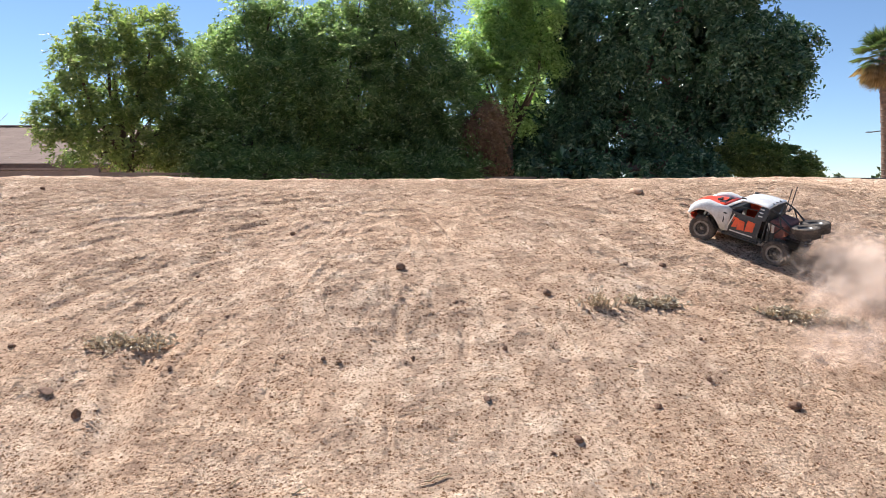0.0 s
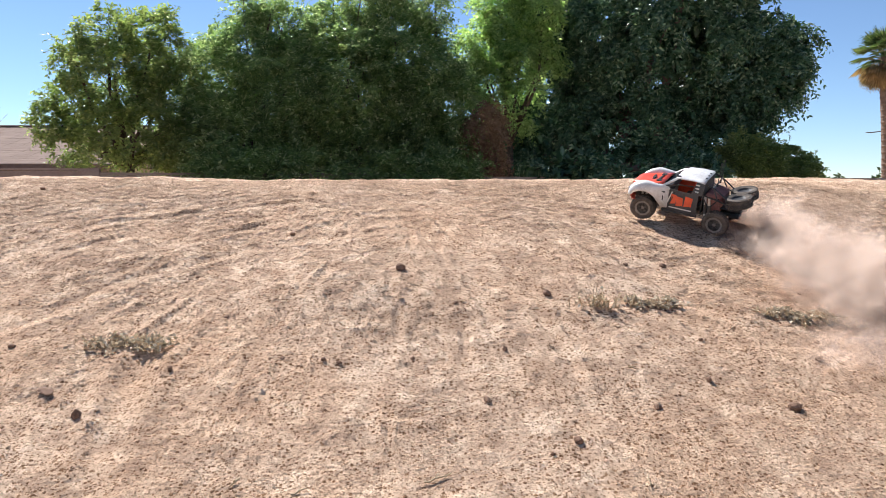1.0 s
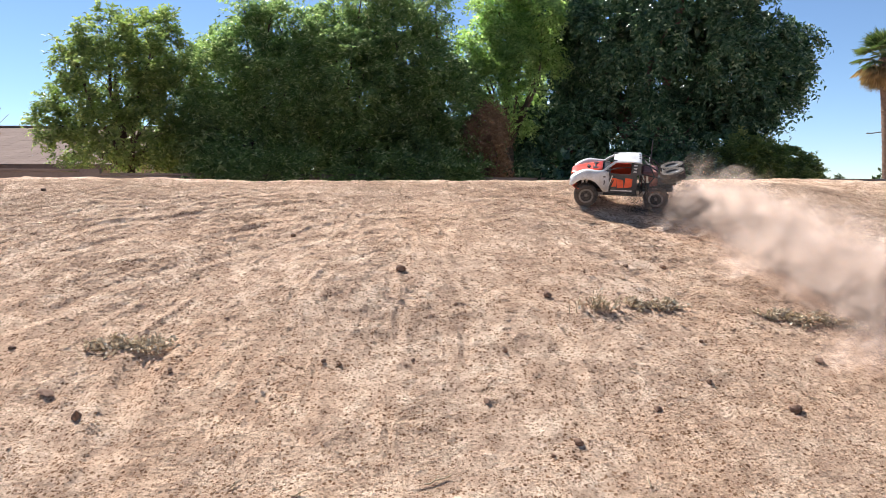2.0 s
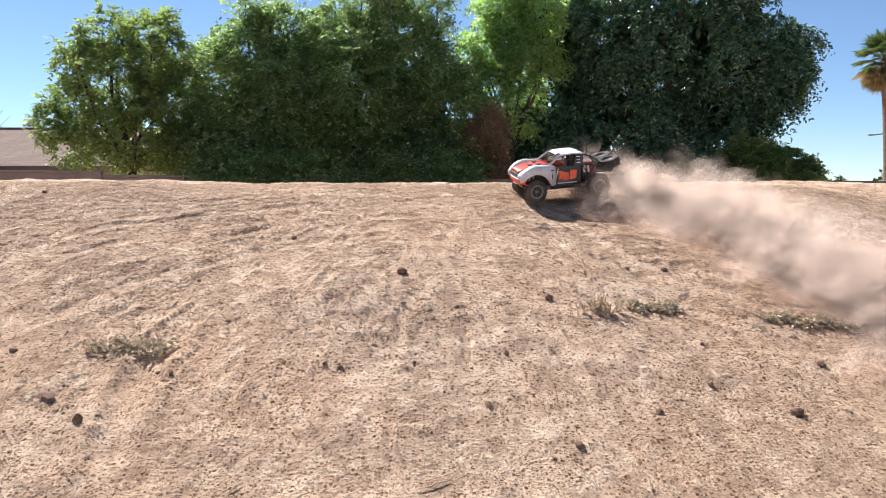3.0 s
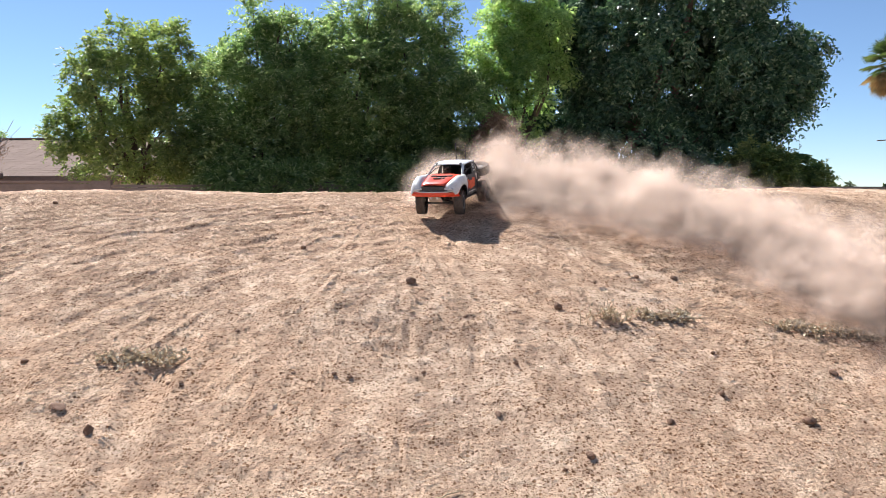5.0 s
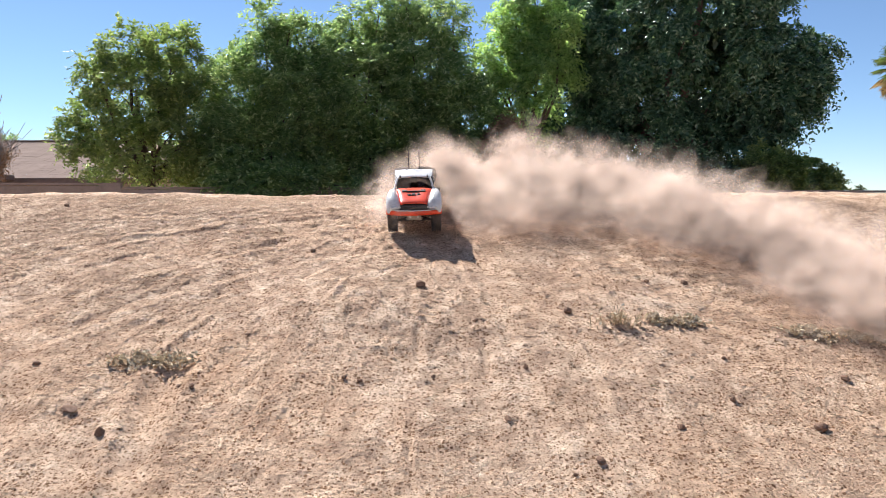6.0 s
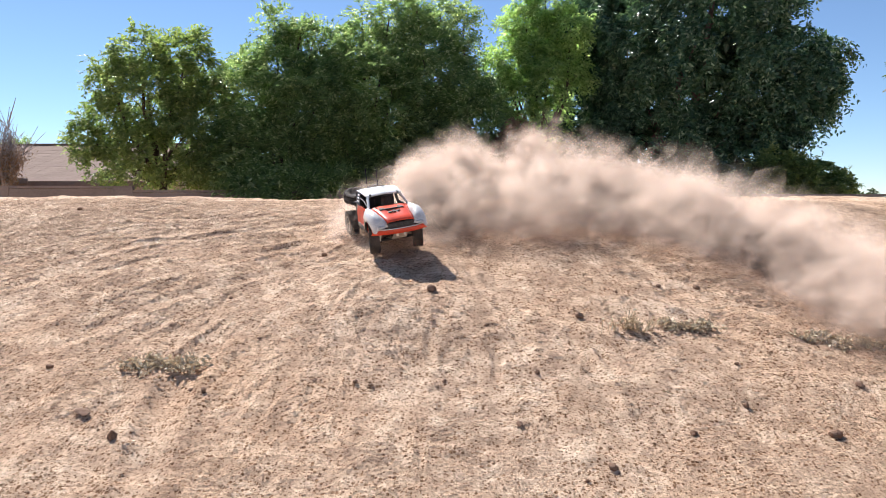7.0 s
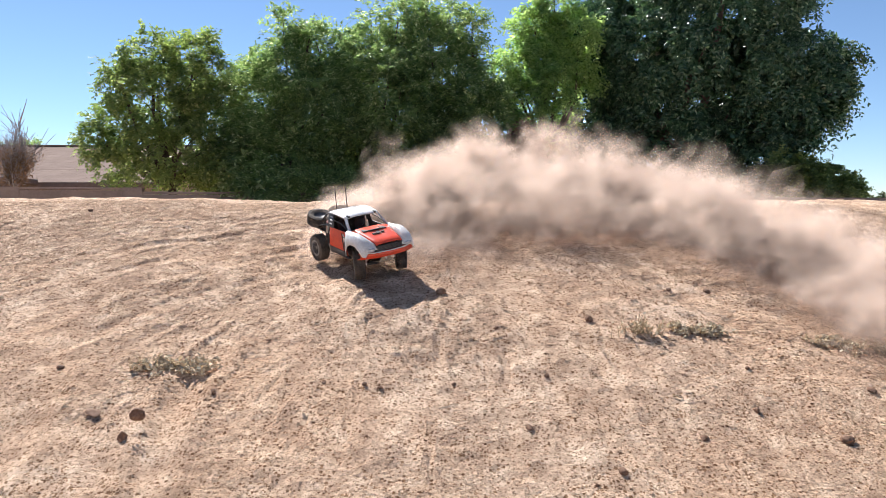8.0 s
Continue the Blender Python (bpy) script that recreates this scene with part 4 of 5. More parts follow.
def tyre_mesh():
    R, w = R_WHEEL - 0.004, W_WHEEL
    bm = lathe([(R * 0.56, -w * 0.4), (R * 0.8, -w * 0.5), (R * 0.95, -w * 0.46), (R, -w * 0.36), (R, w * 0.36), (R * 0.95, w * 0.46), (R * 0.8, w * 0.5), (R * 0.56, w * 0.4)], 44)
    # tread lugs in four staggered rows, and side lugs
    for row, (yc, wd) in enumerate(((-0.36, 0.26), (-0.12, 0.2), (0.12, 0.2), (0.36, 0.26))):
        n = 26
        for k in range(n):
            a = 2 * math.pi * (k + 0.5 * (row % 2)) / n
            h = 0.0045
            u, t = Vector((math.cos(a), 0, math.sin(a))), Vector((-math.sin(a), 0, math.cos(a)))
            skew = 0.0025 if row < 2 else -0.0025
            c = []
            for rr, sh in ((R - 0.002, 1.0), (R + h, 0.8)):
                if row in (0, 3):
                    rr -= 0.001
                for sy, st in ((-1, -1), (1, -1), (1, 1), (-1, 1)):
                    c.append(bm.verts.new(u * rr + t * (st * 0.0048 * sh + sy * skew) + Vector((0, yc * w + sy * wd * w * 0.42 * sh, 0))))
            for f in ((4, 5, 6, 7), (0, 1, 5, 4), (1, 2, 6, 5), (2, 3, 7, 6), (3, 0, 4, 7)):
                bm.faces.new([c[i] for i in f])
    return bm


def build_wheel(parent, x, y, z):
    out = 1 if y > 0 else -1
    w, R = W_WHEEL, R_WHEEL
    bm = lathe([(0.002, -w * 0.2), (R * 0.3, -w * 0.2), (R * 0.5, -w * 0.38), (R * 0.58, -w * 0.4), (R * 0.58, w * 0.4), (R * 0.5, w * 0.38), (R * 0.42, w * 0.22), (R * 0.3, w * 0.2), (0.002, w * 0.2)], 32)
    wheel = part("wheel", bm, RIM_METAL, parent, "dark six-spoked wheel")
    part("tyre", tyre_mesh(), RUBBER, wheel, "dusty black knobbly tyre", smooth=False)
    for s in (out,):
        ring = lathe([(R * 0.47, s * w * 0.4), (R * 0.62, s * w * 0.4), (R * 0.62, s * w * 0.46), (R * 0.47, s * w * 0.45)], 32)
        part("beadlock_ring", ring, BEADLOCK, wheel, "grey beadlock ring")
        for k in range(6):
            a = math.pi / 3 * k
            bm = rod([(R * 0.12 * math.cos(a), s * w * 0.26, R * 0.12 * math.sin(a)), (R * 0.48 * math.cos(a), s * w * 0.38, R * 0.48 * math.sin(a))], 0.0032, 5)
            part("spoke", bm, RIM_METAL, wheel)
        part("hub", lathe([(0.0005, s * w * 0.2), (R * 0.15, s * w * 0.2), (R * 0.13, s * w * 0.36), (0.0005, s * w * 0.38)], 12), BEADLOCK, wheel)
    wheel.matrix_basis = pose(x, y, z)
    return wheel


def arch(x, cx=0.197, r=0.088, low=0.094, cz=0.082):
    d = abs(x - cx)
    return max(low, cz + math.sqrt(max(r * r - d * d, 0.0))) if d < r else low


def build_truck():
    ob = new("desert_truck")
    # hood with a raised centre and scoop
    rows = []
    for x, half, z in ((0.289, 0.070, 0.174), (0.28, 0.073, 0.182), (0.25, 0.078, 0.190), (0.2, 0.084, 0.199), (0.15, 0.092, 0.207), (0.112, 0.1, 0.213)):
        rows.append([(x, half * s, z + 0.007 * (1 - s ** 4) - (0.006 if abs(s) < 0.35 and 0.14 < x < 0.22 else 0)) for s in (-1, -0.8, -0.5, -0.3, 0, 0.3, 0.5, 0.8, 1)])
    hood = part("hood", sheet(rows), PAINT_RED, ob, "orange-red hood with dark printed shapes", smooth=True)
    for x0, x1, y0, y1, m in ((0.19, 0.2, -0.034, -0.012, PRINT_BLACK), (0.176, 0.19, -0.034, -0.026, PRINT_BLACK), (0.18, 0.2, -0.008, 0.008, PRINT_BLACK),
                              (0.176, 0.2, 0.014, 0.022, PRINT_BLACK), (0.184, 0.192, 0.022, 0.034, PRINT_BLACK), (0.23, 0.236, -0.018, 0.02, PRINT_PALE),
                              (0.244, 0.248, -0.04, 0.04, PRINT_BLACK), (0.15, 0.156, -0.045, 0.045, PRINT_BLACK), (0.163, 0.167, -0.045, 0.045, PRINT_BLACK)):
        z = lambda x: 0.2065 + (0.2 - x) * 0.16
        bm = sheet([[(x0, y0, z(x0) - 0.0065), (x0, y1, z(x0) - 0.0065)], [(x1, y0, z(x1) - 0.0065), (x1, y1, z(x1) - 0.0065)]], 0.007)
        part("print", bm, m, hood)
    for y in (-0.05, 0.05):
        part("vent", slab(0.125, 0.165, y - 0.014, y + 0.014, 0.21, 0.2155), PRINT_BLACK, hood, "dark hood vent")
    for s in (1, -1):
        # front fender: rolls out and down over the wheel, with an arched cut
        rows = []
        for x, zi, yi in ((0.291, 0.168, 0.068), (0.288, 0.176, 0.07), (0.275, 0.184, 0.0735), (0.25, 0.190, 0.078), (0.225, 0.195, 0.081), (0.197, 0.2, 0.0845),
                          (0.17, 0.204, 0.0885), (0.145, 0.208, 0.0925), (0.12, 0.212, 0.098), (0.1, 0.213, 0.1), (0.085, 0.208, 0.1), (0.07, 0.2, 0.1)):
            bulge = 0.02 * math.exp(-((x - 0.205) / 0.055) ** 2)
            drop = 0.018 * max(0, (x - 0.255) / 0.035) ** 2
            flare = 0.148 - 0.03 * max(0, (0.13 - x) / 0.06) - 0.016 * max(0, (x - 0.26) / 0.03) ** 2
            low = arch(x)
            if x > 0.27:
                low = max(low, 0.128)
            mid = (zi + bulge - drop)
            rows.append([(x, s * yi, zi - drop * 0.6), (x, s * (yi * 0.6 + flare * 0.4), mid + 0.003), (x, s * (yi * 0.25 + flare * 0.75), mid - 0.002),
                         (x, s * (flare - 0.006), mid - 0.012), (x, s * flare, max(mid - 0.03, low + 0.004)), (x, s * (flare + 0.001), (max(mid - 0.03, low + 0.004) + low) / 2), (x, s * flare, low)])
        fender = part("front_fender", sheet(rows), PAINT_WHITE, ob, "dusty white flared front fender", smooth=True)
        part("headlight", slab(0.284, 0.2935, min(s * 0.082, s * 0.12), max(s * 0.082, s * 0.12), 0.15, 0.166, 0.003), LENS, fender, "clear headlight lens")
        # number bar and maker's bar on the fender
        part("print", slab(0.094, 0.099, min(s * 0.1325, s * 0.1345), max(s * 0.1325, s * 0.1345), 0.135, 0.165, 0.0005), PRINT_BLACK, fender)
        part("print", slab(0.088, 0.108, min(s * 0.128, s * 0.135), max(s * 0.128, s * 0.135), 0.182, 0.187, 0.0005), PRINT_BLACK, fender)
        # door with diagonal stripes and large orange printed shapes
        rows = [[(x, s * 0.112, 0.082), (x, s * 0.118, 0.1), (x, s * 0.117, 0.15), (x, s * 0.111, z)] for x, z in ((0.085, 0.203), (0.05, 0.2), (0.0, 0.198), (-0.05, 0.198), (-0.085, 0.2))]
        door = part("door", sheet(rows, 0.003), PAINT_GREY if s > 0 else PAINT_RED, ob, "charcoal door with large orange printed shapes" if s > 0 else "orange-red door with a grey lower edge")
        if s > 0:
            y0, y1 = 0.1165, 0.1202
            for x0, x1, z0, z1, lean in ((0.055, 0.028, 0.122, 0.178, 0.0), (0.024, -0.012, 0.116, 0.17, 0.004), (-0.016, -0.056, 0.12, 0.178, -0.004)):
                bm = sheet([[(x0, y0 + 0.003, z0), (x0 + lean, y0 + 0.001, z1)], [(x1, y0 + 0.003, z0 + 0.006), (x1 + lean, y0 + 0.001, z1 - 0.004)]], 0.0022)
                part("print", bm, PRINT_ORANGE, door)
            part("print", slab(-0.06, 0.06, 0.1185, 0.1205, 0.1, 0.106, 0.0004), PRINT_PALE, door)
        else:
            part("lower_edge", slab(-0.08, 0.08, -0.1205, -0.116, 0.084, 0.104, 0.0006), PAINT_GREY, door)
        for k in range(2):
            x = 0.082 - k * 0.014
            bm = sheet([[(x, s * 0.1195, 0.1), (x - 0.006, s * 0.1195, 0.1)], [(x - 0.026, s * 0.1145, 0.19), (x - 0.032, s * 0.1145, 0.19)]], 0.002)
            part("stripe", bm, PRINT_PALE if k == 0 else PRINT_BLACK, door)
        part("sill", slab(-0.09, 0.1, min(s * 0.1, s * 0.116), max(s * 0.1, s * 0.116), 0.07, 0.083, 0.003), PLASTIC, ob)
        # pillars
        rows = [[(0.122, s * 0.109, 0.208), (0.104, s * 0.112, 0.208)], [(0.085, s * 0.1, 0.237), (0.068, s * 0.104, 0.237)], [(0.048, s * 0.088, 0.264), (0.03, s * 0.094, 0.264)]]
        part("windscreen_pillar", sheet(rows, 0.007), PAINT_WHITE, ob, smooth=False)
        rows = [[(-0.045, s * 0.112, 0.196), (-0.1, s * 0.113, 0.196)], [(-0.055, s * 0.105, 0.235), (-0.105, s * 0.107, 0.235)], [(-0.062, s * 0.094, 0.264), (-0.106, s * 0.096, 0.264)]]
        quarter = part("rear_pillar", sheet(rows, 0.004), PAINT_GREY, ob)
        for k in range(3):
            z = 0.212 + k * 0.017
            y = 0.1125 - (z - 0.2) * 0.2
            part("print", slab(-0.082, -0.062, min(s * (y - 0.003), s * (y + 0.0035)), max(s * (y - 0.003), s * (y + 0.0035)), z, z + 0.006, 0.0004), PRINT_PALE, quarter)
        part("side_rail", rod([(0.04, s * 0.095, 0.262), (-0.04, s * 0.1, 0.268), (-0.1, s * 0.102, 0.266)], 0.004), PAINT_WHITE, ob)
        part("window_bar", rod([(0.1, s * 0.108, 0.21), (0.02, s * 0.104, 0.232), (-0.05, s * 0.104, 0.237)], 0.003), PLASTIC, ob)
        # rear cage and bed sides
        part("cage_tube", rod([(-0.1, s * 0.092, 0.262), (-0.15, s * 0.088, 0.246), (-0.225, s * 0.08, 0.196), (-0.3, s * 0.075, 0.158)], 0.004), PLASTIC, ob)
        part("cage_tube", rod([(-0.1, s * 0.1, 0.2), (-0.18, s * 0.098, 0.186), (-0.3, s * 0.09, 0.15)], 0.004), PLASTIC, ob)
        part("cage_tube", rod([(-0.1, s * 0.1, 0.2), (-0.14, s * 0.1, 0.13), (-0.1, s * 0.1, 0.08)], 0.0035), PLASTIC, ob)
        part("cage_tube", rod([(-0.15, s * 0.09, 0.246), (-0.18, s * 0.098, 0.186), (-0.14, s * 0.1, 0.13)], 0.0035), PLASTIC, ob)
        part("rear_bumper_tube", rod([(-0.3, s * 0.09, 0.15), (-0.325, s * 0.06, 0.15), (-0.325, s * 0.06, 0.185), (-0.29, s * 0.06, 0.19)], 0.0035), SHOCK, ob, "pale bent tube")
        # suspension
        part("trailing_arm", rod([(-0.06, s * 0.075, 0.075), (-0.13, s * 0.09, 0.078), (-0.194, s * 0.1, 0.066)], 0.008), SKID, ob, "dusty pale trailing arm")
        for dx, dy in ((0.0, 0.0), (0.022, 0.004)):
            shock = part("shock_absorber", rod([(-0.13 - dx, s * (0.096 + dy), 0.082), (-0.115 - dx, s * (0.09 + dy), 0.19)], 0.0075, 10), SHOCK, ob, "pale alloy shock absorber")
            part("spring", rod([(-0.128 - dx, s * (0.096 + dy), 0.1), (-0.121 - dx, s * (0.093 + dy), 0.15)], 0.0095, 10), PLASTIC, shock)
            part("shock_absorber", rod([(0.205 + dx, s * 0.1, 0.07), (0.195 + dx, s * 0.075, 0.168)], 0.0065, 10), SHOCK, ob, "pale alloy shock absorber")
        part("suspension_arm", rod([(0.23, s * 0.03, 0.072), (0.2, s * 0.1, 0.062), (0.165, s * 0.03, 0.072)], 0.006), PLASTIC, ob)
        part("suspension_arm", rod([(0.22, s * 0.035, 0.105), (0.198, s * 0.1, 0.085), (0.175, s * 0.035, 0.105)], 0.0045), PLASTIC, ob)
        part("inner_fender", sheet([[(0.275, s * 0.06, 0.17), (0.275, s * 0.062, 0.1)], [(0.2, s * 0.07, 0.19), (0.2, s * 0.062, 0.1)], [(0.1, s * 0.09, 0.2), (0.1, s * 0.09, 0.1)]], 0.003), PLASTIC, ob)
    # roof
    rows = [[(x, half * q, z + 0.006 * (1 - q * q)) for q in (-1, -0.93, -0.6, 0, 0.6, 0.93, 1)] for x, half, z in
            ((0.05, 0.086, 0.2585), (0.046, 0.088, 0.2635), (0.02, 0.093, 0.2665), (-0.03, 0.098, 0.2695), (-0.08, 0.101, 0.2695), (-0.1, 0.102, 0.2685), (-0.106, 0.102, 0.262))]
    roof = part("roof", sheet(rows, 0.004), PAINT_WHITE, ob, "dusty white roof panel", smooth=True)
    for y in (-0.075, 0.075):
        part("clip", slab(0.03, 0.052, y - 0.004, y + 0.004, 0.262, 0.272, 0.001), PLASTIC, roof)
    for y in (-0.04, 0.0, 0.04):
        part("clip", slab(-0.1, -0.09, y - 0.006, y + 0.006, 0.27, 0.276, 0.001), PLASTIC, roof)
    # front: grille, trim, bumper, skid plate
    grille = part("grille", slab(0.276, 0.2885, -0.074, 0.074, 0.146, 0.172, 0.002), PLASTIC, ob, "dark front grille")
    for k in range(4):
        part("bar", slab(0.2885, 0.2905, -0.07, 0.07, 0.149 + k * 0.006, 0.1515 + k * 0.006, 0.0004), PAINT_GREY, grille)
    part("trim", rod([(0.272, -0.134, 0.147), (0.29, -0.085, 0.1425), (0.2935, 0, 0.141), (0.29, 0.085, 0.1425), (0.272, 0.134, 0.147)], 0.0028), PRINT_PALE, ob, "thin white trim line")
    rows = []
    for y in np.linspace(-0.147, 0.147, 13):
        x = 0.299 - 0.032 * abs(y / 0.147) ** 2.4
        rows.append([(x - 0.02, y, 0.141), (x - 0.002, y, 0.1385), (x, y, 0.128), (x - 0.006, y, 0.115), (x - 0.03, y, 0.11)])
    part("front_bumper", sheet(rows, 0.003), PAINT_RED, ob, "orange-red front bumper")
    part("skid_plate", sheet([[(0.285, -0.035, 0.118), (0.285, 0.035, 0.118)], [(0.25, -0.04, 0.078), (0.25, 0.04, 0.078)], [(0.15, -0.05, 0.062), (0.15, 0.05, 0.062)]], 0.004), SKID, ob, "dusty pale skid plate")
    for y in (-0.02, 0.02):
        part("tow_lug", slab(0.27, 0.288, y - 0.005, y + 0.005, 0.1, 0.118, 0.001), PRINT_PALE, ob)
    # chassis, cockpit, bed
    part("chassis", slab(-0.14, 0.16, -0.085, 0.085, 0.06, 0.078, 0.004), SKID, ob, "dusty chassis plate")
    part("chassis_rail", slab(-0.29, 0.25, -0.03, 0.03, 0.078, 0.105, 0.004), PLASTIC, ob)
    part("firewall", slab(0.1, 0.108, -0.098, 0.098, 0.09, 0.208, 0.001), PLASTIC, ob)
    part("dashboard", sheet([[(0.105, -0.095, 0.208), (0.105, 0.095, 0.208)], [(0.075, -0.098, 0.205), (0.075, 0.098, 0.205)], [(0.065, -0.098, 0.18), (0.065, 0.098, 0.18)]], 0.003), PLASTIC, ob)
    for y in (-0.048, 0.048):
        seat = part("seat", slab(-0.06, 0.02, y - 0.032, y + 0.032, 0.1, 0.14, 0.008), SEAT_RED, ob, "dark red cockpit seat")
        bm = bmesh.new()
        box(bm, -0.075, -0.05, y - 0.03, y + 0.03, 0.13, 0.225, 0.008)
        part("backrest", bm, SEAT_RED, seat)
        part("headrest", slab(-0.07, -0.053, y - 0.014, y + 0.014, 0.226, 0.245, 0.004), PLASTIC, seat)
    part("rear_bulkhead", slab(-0.105, -0.1, -0.1, 0.1, 0.09, 0.262, 0.001), PLASTIC, ob)
    part("fuel_cell", slab(-0.2, -0.109, -0.078, 0.078, 0.112, 0.205, 0.01), FUEL_RED, ob, "dusty dull red box behind the cab")
    for a, b in (((-0.15, -0.088, 0.246), (-0.15, 0.088, 0.246)), ((-0.225, -0.08, 0.196), (-0.225, 0.08, 0.196)), ((-0.3, -0.09, 0.15), (-0.3, 0.09, 0.15)), ((-0.18, -0.098, 0.186), (-0.18, 0.098, 0.186)), ((-0.325, -0.06, 0.185), (-0.325, 0.06, 0.185)), ((-0.1, -0.09, 0.25), (-0.15, 0.088, 0.246))):
        part("cage_tube", rod([a, b], 0.0038), PLASTIC, ob)
    part("bed_floor", slab(-0.3, -0.17, -0.075, 0.075, 0.135, 0.142, 0.002), PLASTIC, ob)
    axle = part("rear_axle", rod([(-0.194, -0.11, 0.066), (-0.194, 0.11, 0.066)], 0.011, 10), PLASTIC, ob)
    part("differential", lathe([(0.0005, -0.025), (0.022, -0.02), (0.026, 0), (0.022, 0.02), (0.0005, 0.025)], 14), PLASTIC, axle).matrix_basis = pose(-0.194, 0, 0.066)
    part("front_axle", rod([(0.197, -0.11, 0.066), (0.197, 0.11, 0.066)], 0.006, 8), PLASTIC, ob)
    # spare wheels lie tilted in the bed
    for y in (-0.062, 0.062):
        spare = part("spare_wheel", lathe([(0.002, -0.01), (0.032, -0.016), (0.036, -0.02), (0.036, 0.02), (0.03, 0.014), (0.002, 0.01)], 28), RIM_METAL, ob, "dusty spare wheel in the bed")
        part("tyre", tyre_mesh(), RUBBER, spare, "dusty black knobbly tyre")
        spare.matrix_basis = pose(-0.28, y, 0.192, 90, 0, 0) @ pose(0, 0, 0, 0, 0, -14)
    # aerials
    for y in (-0.03, 0.03):
        aerial = part("aerial", rod([(-0.152, y, 0.245), (-0.155, y, 0.3), (-0.158, y, 0.368)], 0.0024, 6), PLASTIC, ob, "thin black aerial")
        part("base", rod([(-0.152, y, 0.238), (-0.152, y, 0.254)], 0.005, 8), PLASTIC, aerial)
    return tagged(ob, "white and orange-red radio-controlled desert truck with two aerials", "toy truck")


truck = build_truck()
FRONT_LEFT, FRONT_RIGHT, REAR_LEFT, REAR_RIGHT = (0.197, 0.117, 0.068), (0.197, -0.117, 0.068), (-0.194, 0.122, 0.068), (-0.194, -0.122, 0.068)
wheels = [build_wheel(truck, *p) for p in (FRONT_LEFT, FRONT_RIGHT, REAR_LEFT, REAR_RIGHT)]


# ---- dust thrown up by the wheels: clouds of fine flakes that rise and drift ----
def dust_material():
    """Fine dust: thin half-clear flakes of airborne grains."""
    m, n, l, p = material("airborne_dust")
    g = n.new("ShaderNodeNewGeometry")
    c = ramp(n, l, g.outputs["Random Per Island"], [(0, (0.82, 0.64, 0.53)), (1, (0.87, 0.69, 0.58))])
    d = n.new("ShaderNodeBsdfDiffuse")
    t = n.new("ShaderNodeBsdfTranslucent")
    l.new(c, d.inputs[0]), l.new(c, t.inputs[0])
    # grains are far smaller than a flake and scatter evenly: one shading direction for all flakes
    even = n.new("ShaderNodeCombineXYZ")
    even.inputs[0].default_value, even.inputs[1].default_value, even.inputs[2].default_value = -0.3, 0.22, 0.93
    l.new(even.outputs[0], d.inputs["Normal"])
    mix = n.new("ShaderNodeMixShader")
    mix.inputs[0].default_value = 0.5
    l.new(d.outputs[0], mix.inputs[1]), l.new(t.outputs[0], mix.inputs[2])
    # thickest in the middle of a flake, fading out to its rim
    share = n.new("ShaderNodeAttribute")
    share.attribute_name = "thickness"
    k = n.new("ShaderNodeMapRange")
    k.interpolation_type = "SMOOTHSTEP"
    k.inputs[4].default_value = 0.048
    l.new(share.outputs["Fac"], k.inputs[0])
    clear = n.new("ShaderNodeBsdfTransparent")
    out = n.new("ShaderNodeMixShader")
    l.new(k.outputs[0], out.inputs[0]), l.new(clear.outputs[0], out.inputs[1]), l.new(mix.outputs[0], out.inputs[2])
    l.new(out.outputs[0], n["Material Output"].inputs[0])
    n.remove(p)
    return m


DUST = dust_material()


def puff_mesh(seed, count, spread, flake):
    """A billow: flakes in several soft lobes, thinning outwards."""
    rng = np.random.default_rng(seed)
    k = 12
    centres = np.clip(rng.normal(size=(k, 3)), -1.6, 1.6) * spread * np.array([0.8, 0.8, 0.6])
    sizes = spread * rng.uniform(0.22, 0.6, k)
    share = sizes ** 1.6
    which = rng.choice(k, count, p=share / share.sum())
    soft = rng.normal(size=(count, 3))
    soft *= (np.minimum(np.linalg.norm(soft, axis=1), 2.0) / np.maximum(np.linalg.norm(soft, axis=1), 1e-6))[:, None]
    c = centres[which] + soft * sizes[which][:, None]
    # the flakes tumble every way
    flat = unit(rng.normal(size=(count, 3)))
    up = unit(rng.normal(size=(count, 3)))
    lean = rng.uniform(0, 2 * math.pi, count)[:, None]
    side = unit(np.cross(up, flat))
    high = unit(np.cross(unit(flat), side))
    u = np.cos(lean) * side + np.sin(lean) * high
    w = -np.sin(lean) * side + np.cos(lean) * high
    s = flake * rng.uniform(0.6, 1.4, count)[:, None]
    # each flake is a shallow six-sided cap
    rim = 6
    corner = [c + (u * math.cos(q) + w * math.sin(q)) * s * 0.52 for q in np.arange(rim) * 2 * math.pi / rim]
    v = np.stack([c + unit(np.cross(u, w)) * s * 0.22, *corner], 1).reshape(-1, 3)
    fan = np.array([(0, 1 + q, 1 + (q + 1) % rim) for q in range(rim)])
    f = (np.arange(count)[:, None, None] * (rim + 1) + fan[None]).reshape(-1, 3)
    ob = solid("dust_puff", v, f, DUST)
    me = ob.data
    share = me.attributes.new("thickness", "FLOAT", "POINT")
    share.data.foreach_set("value", np.tile(np.array([1.0] + [0.0] * rim, dtype=np.float32), count))
    bpy.data.objects.remove(ob)
    return me


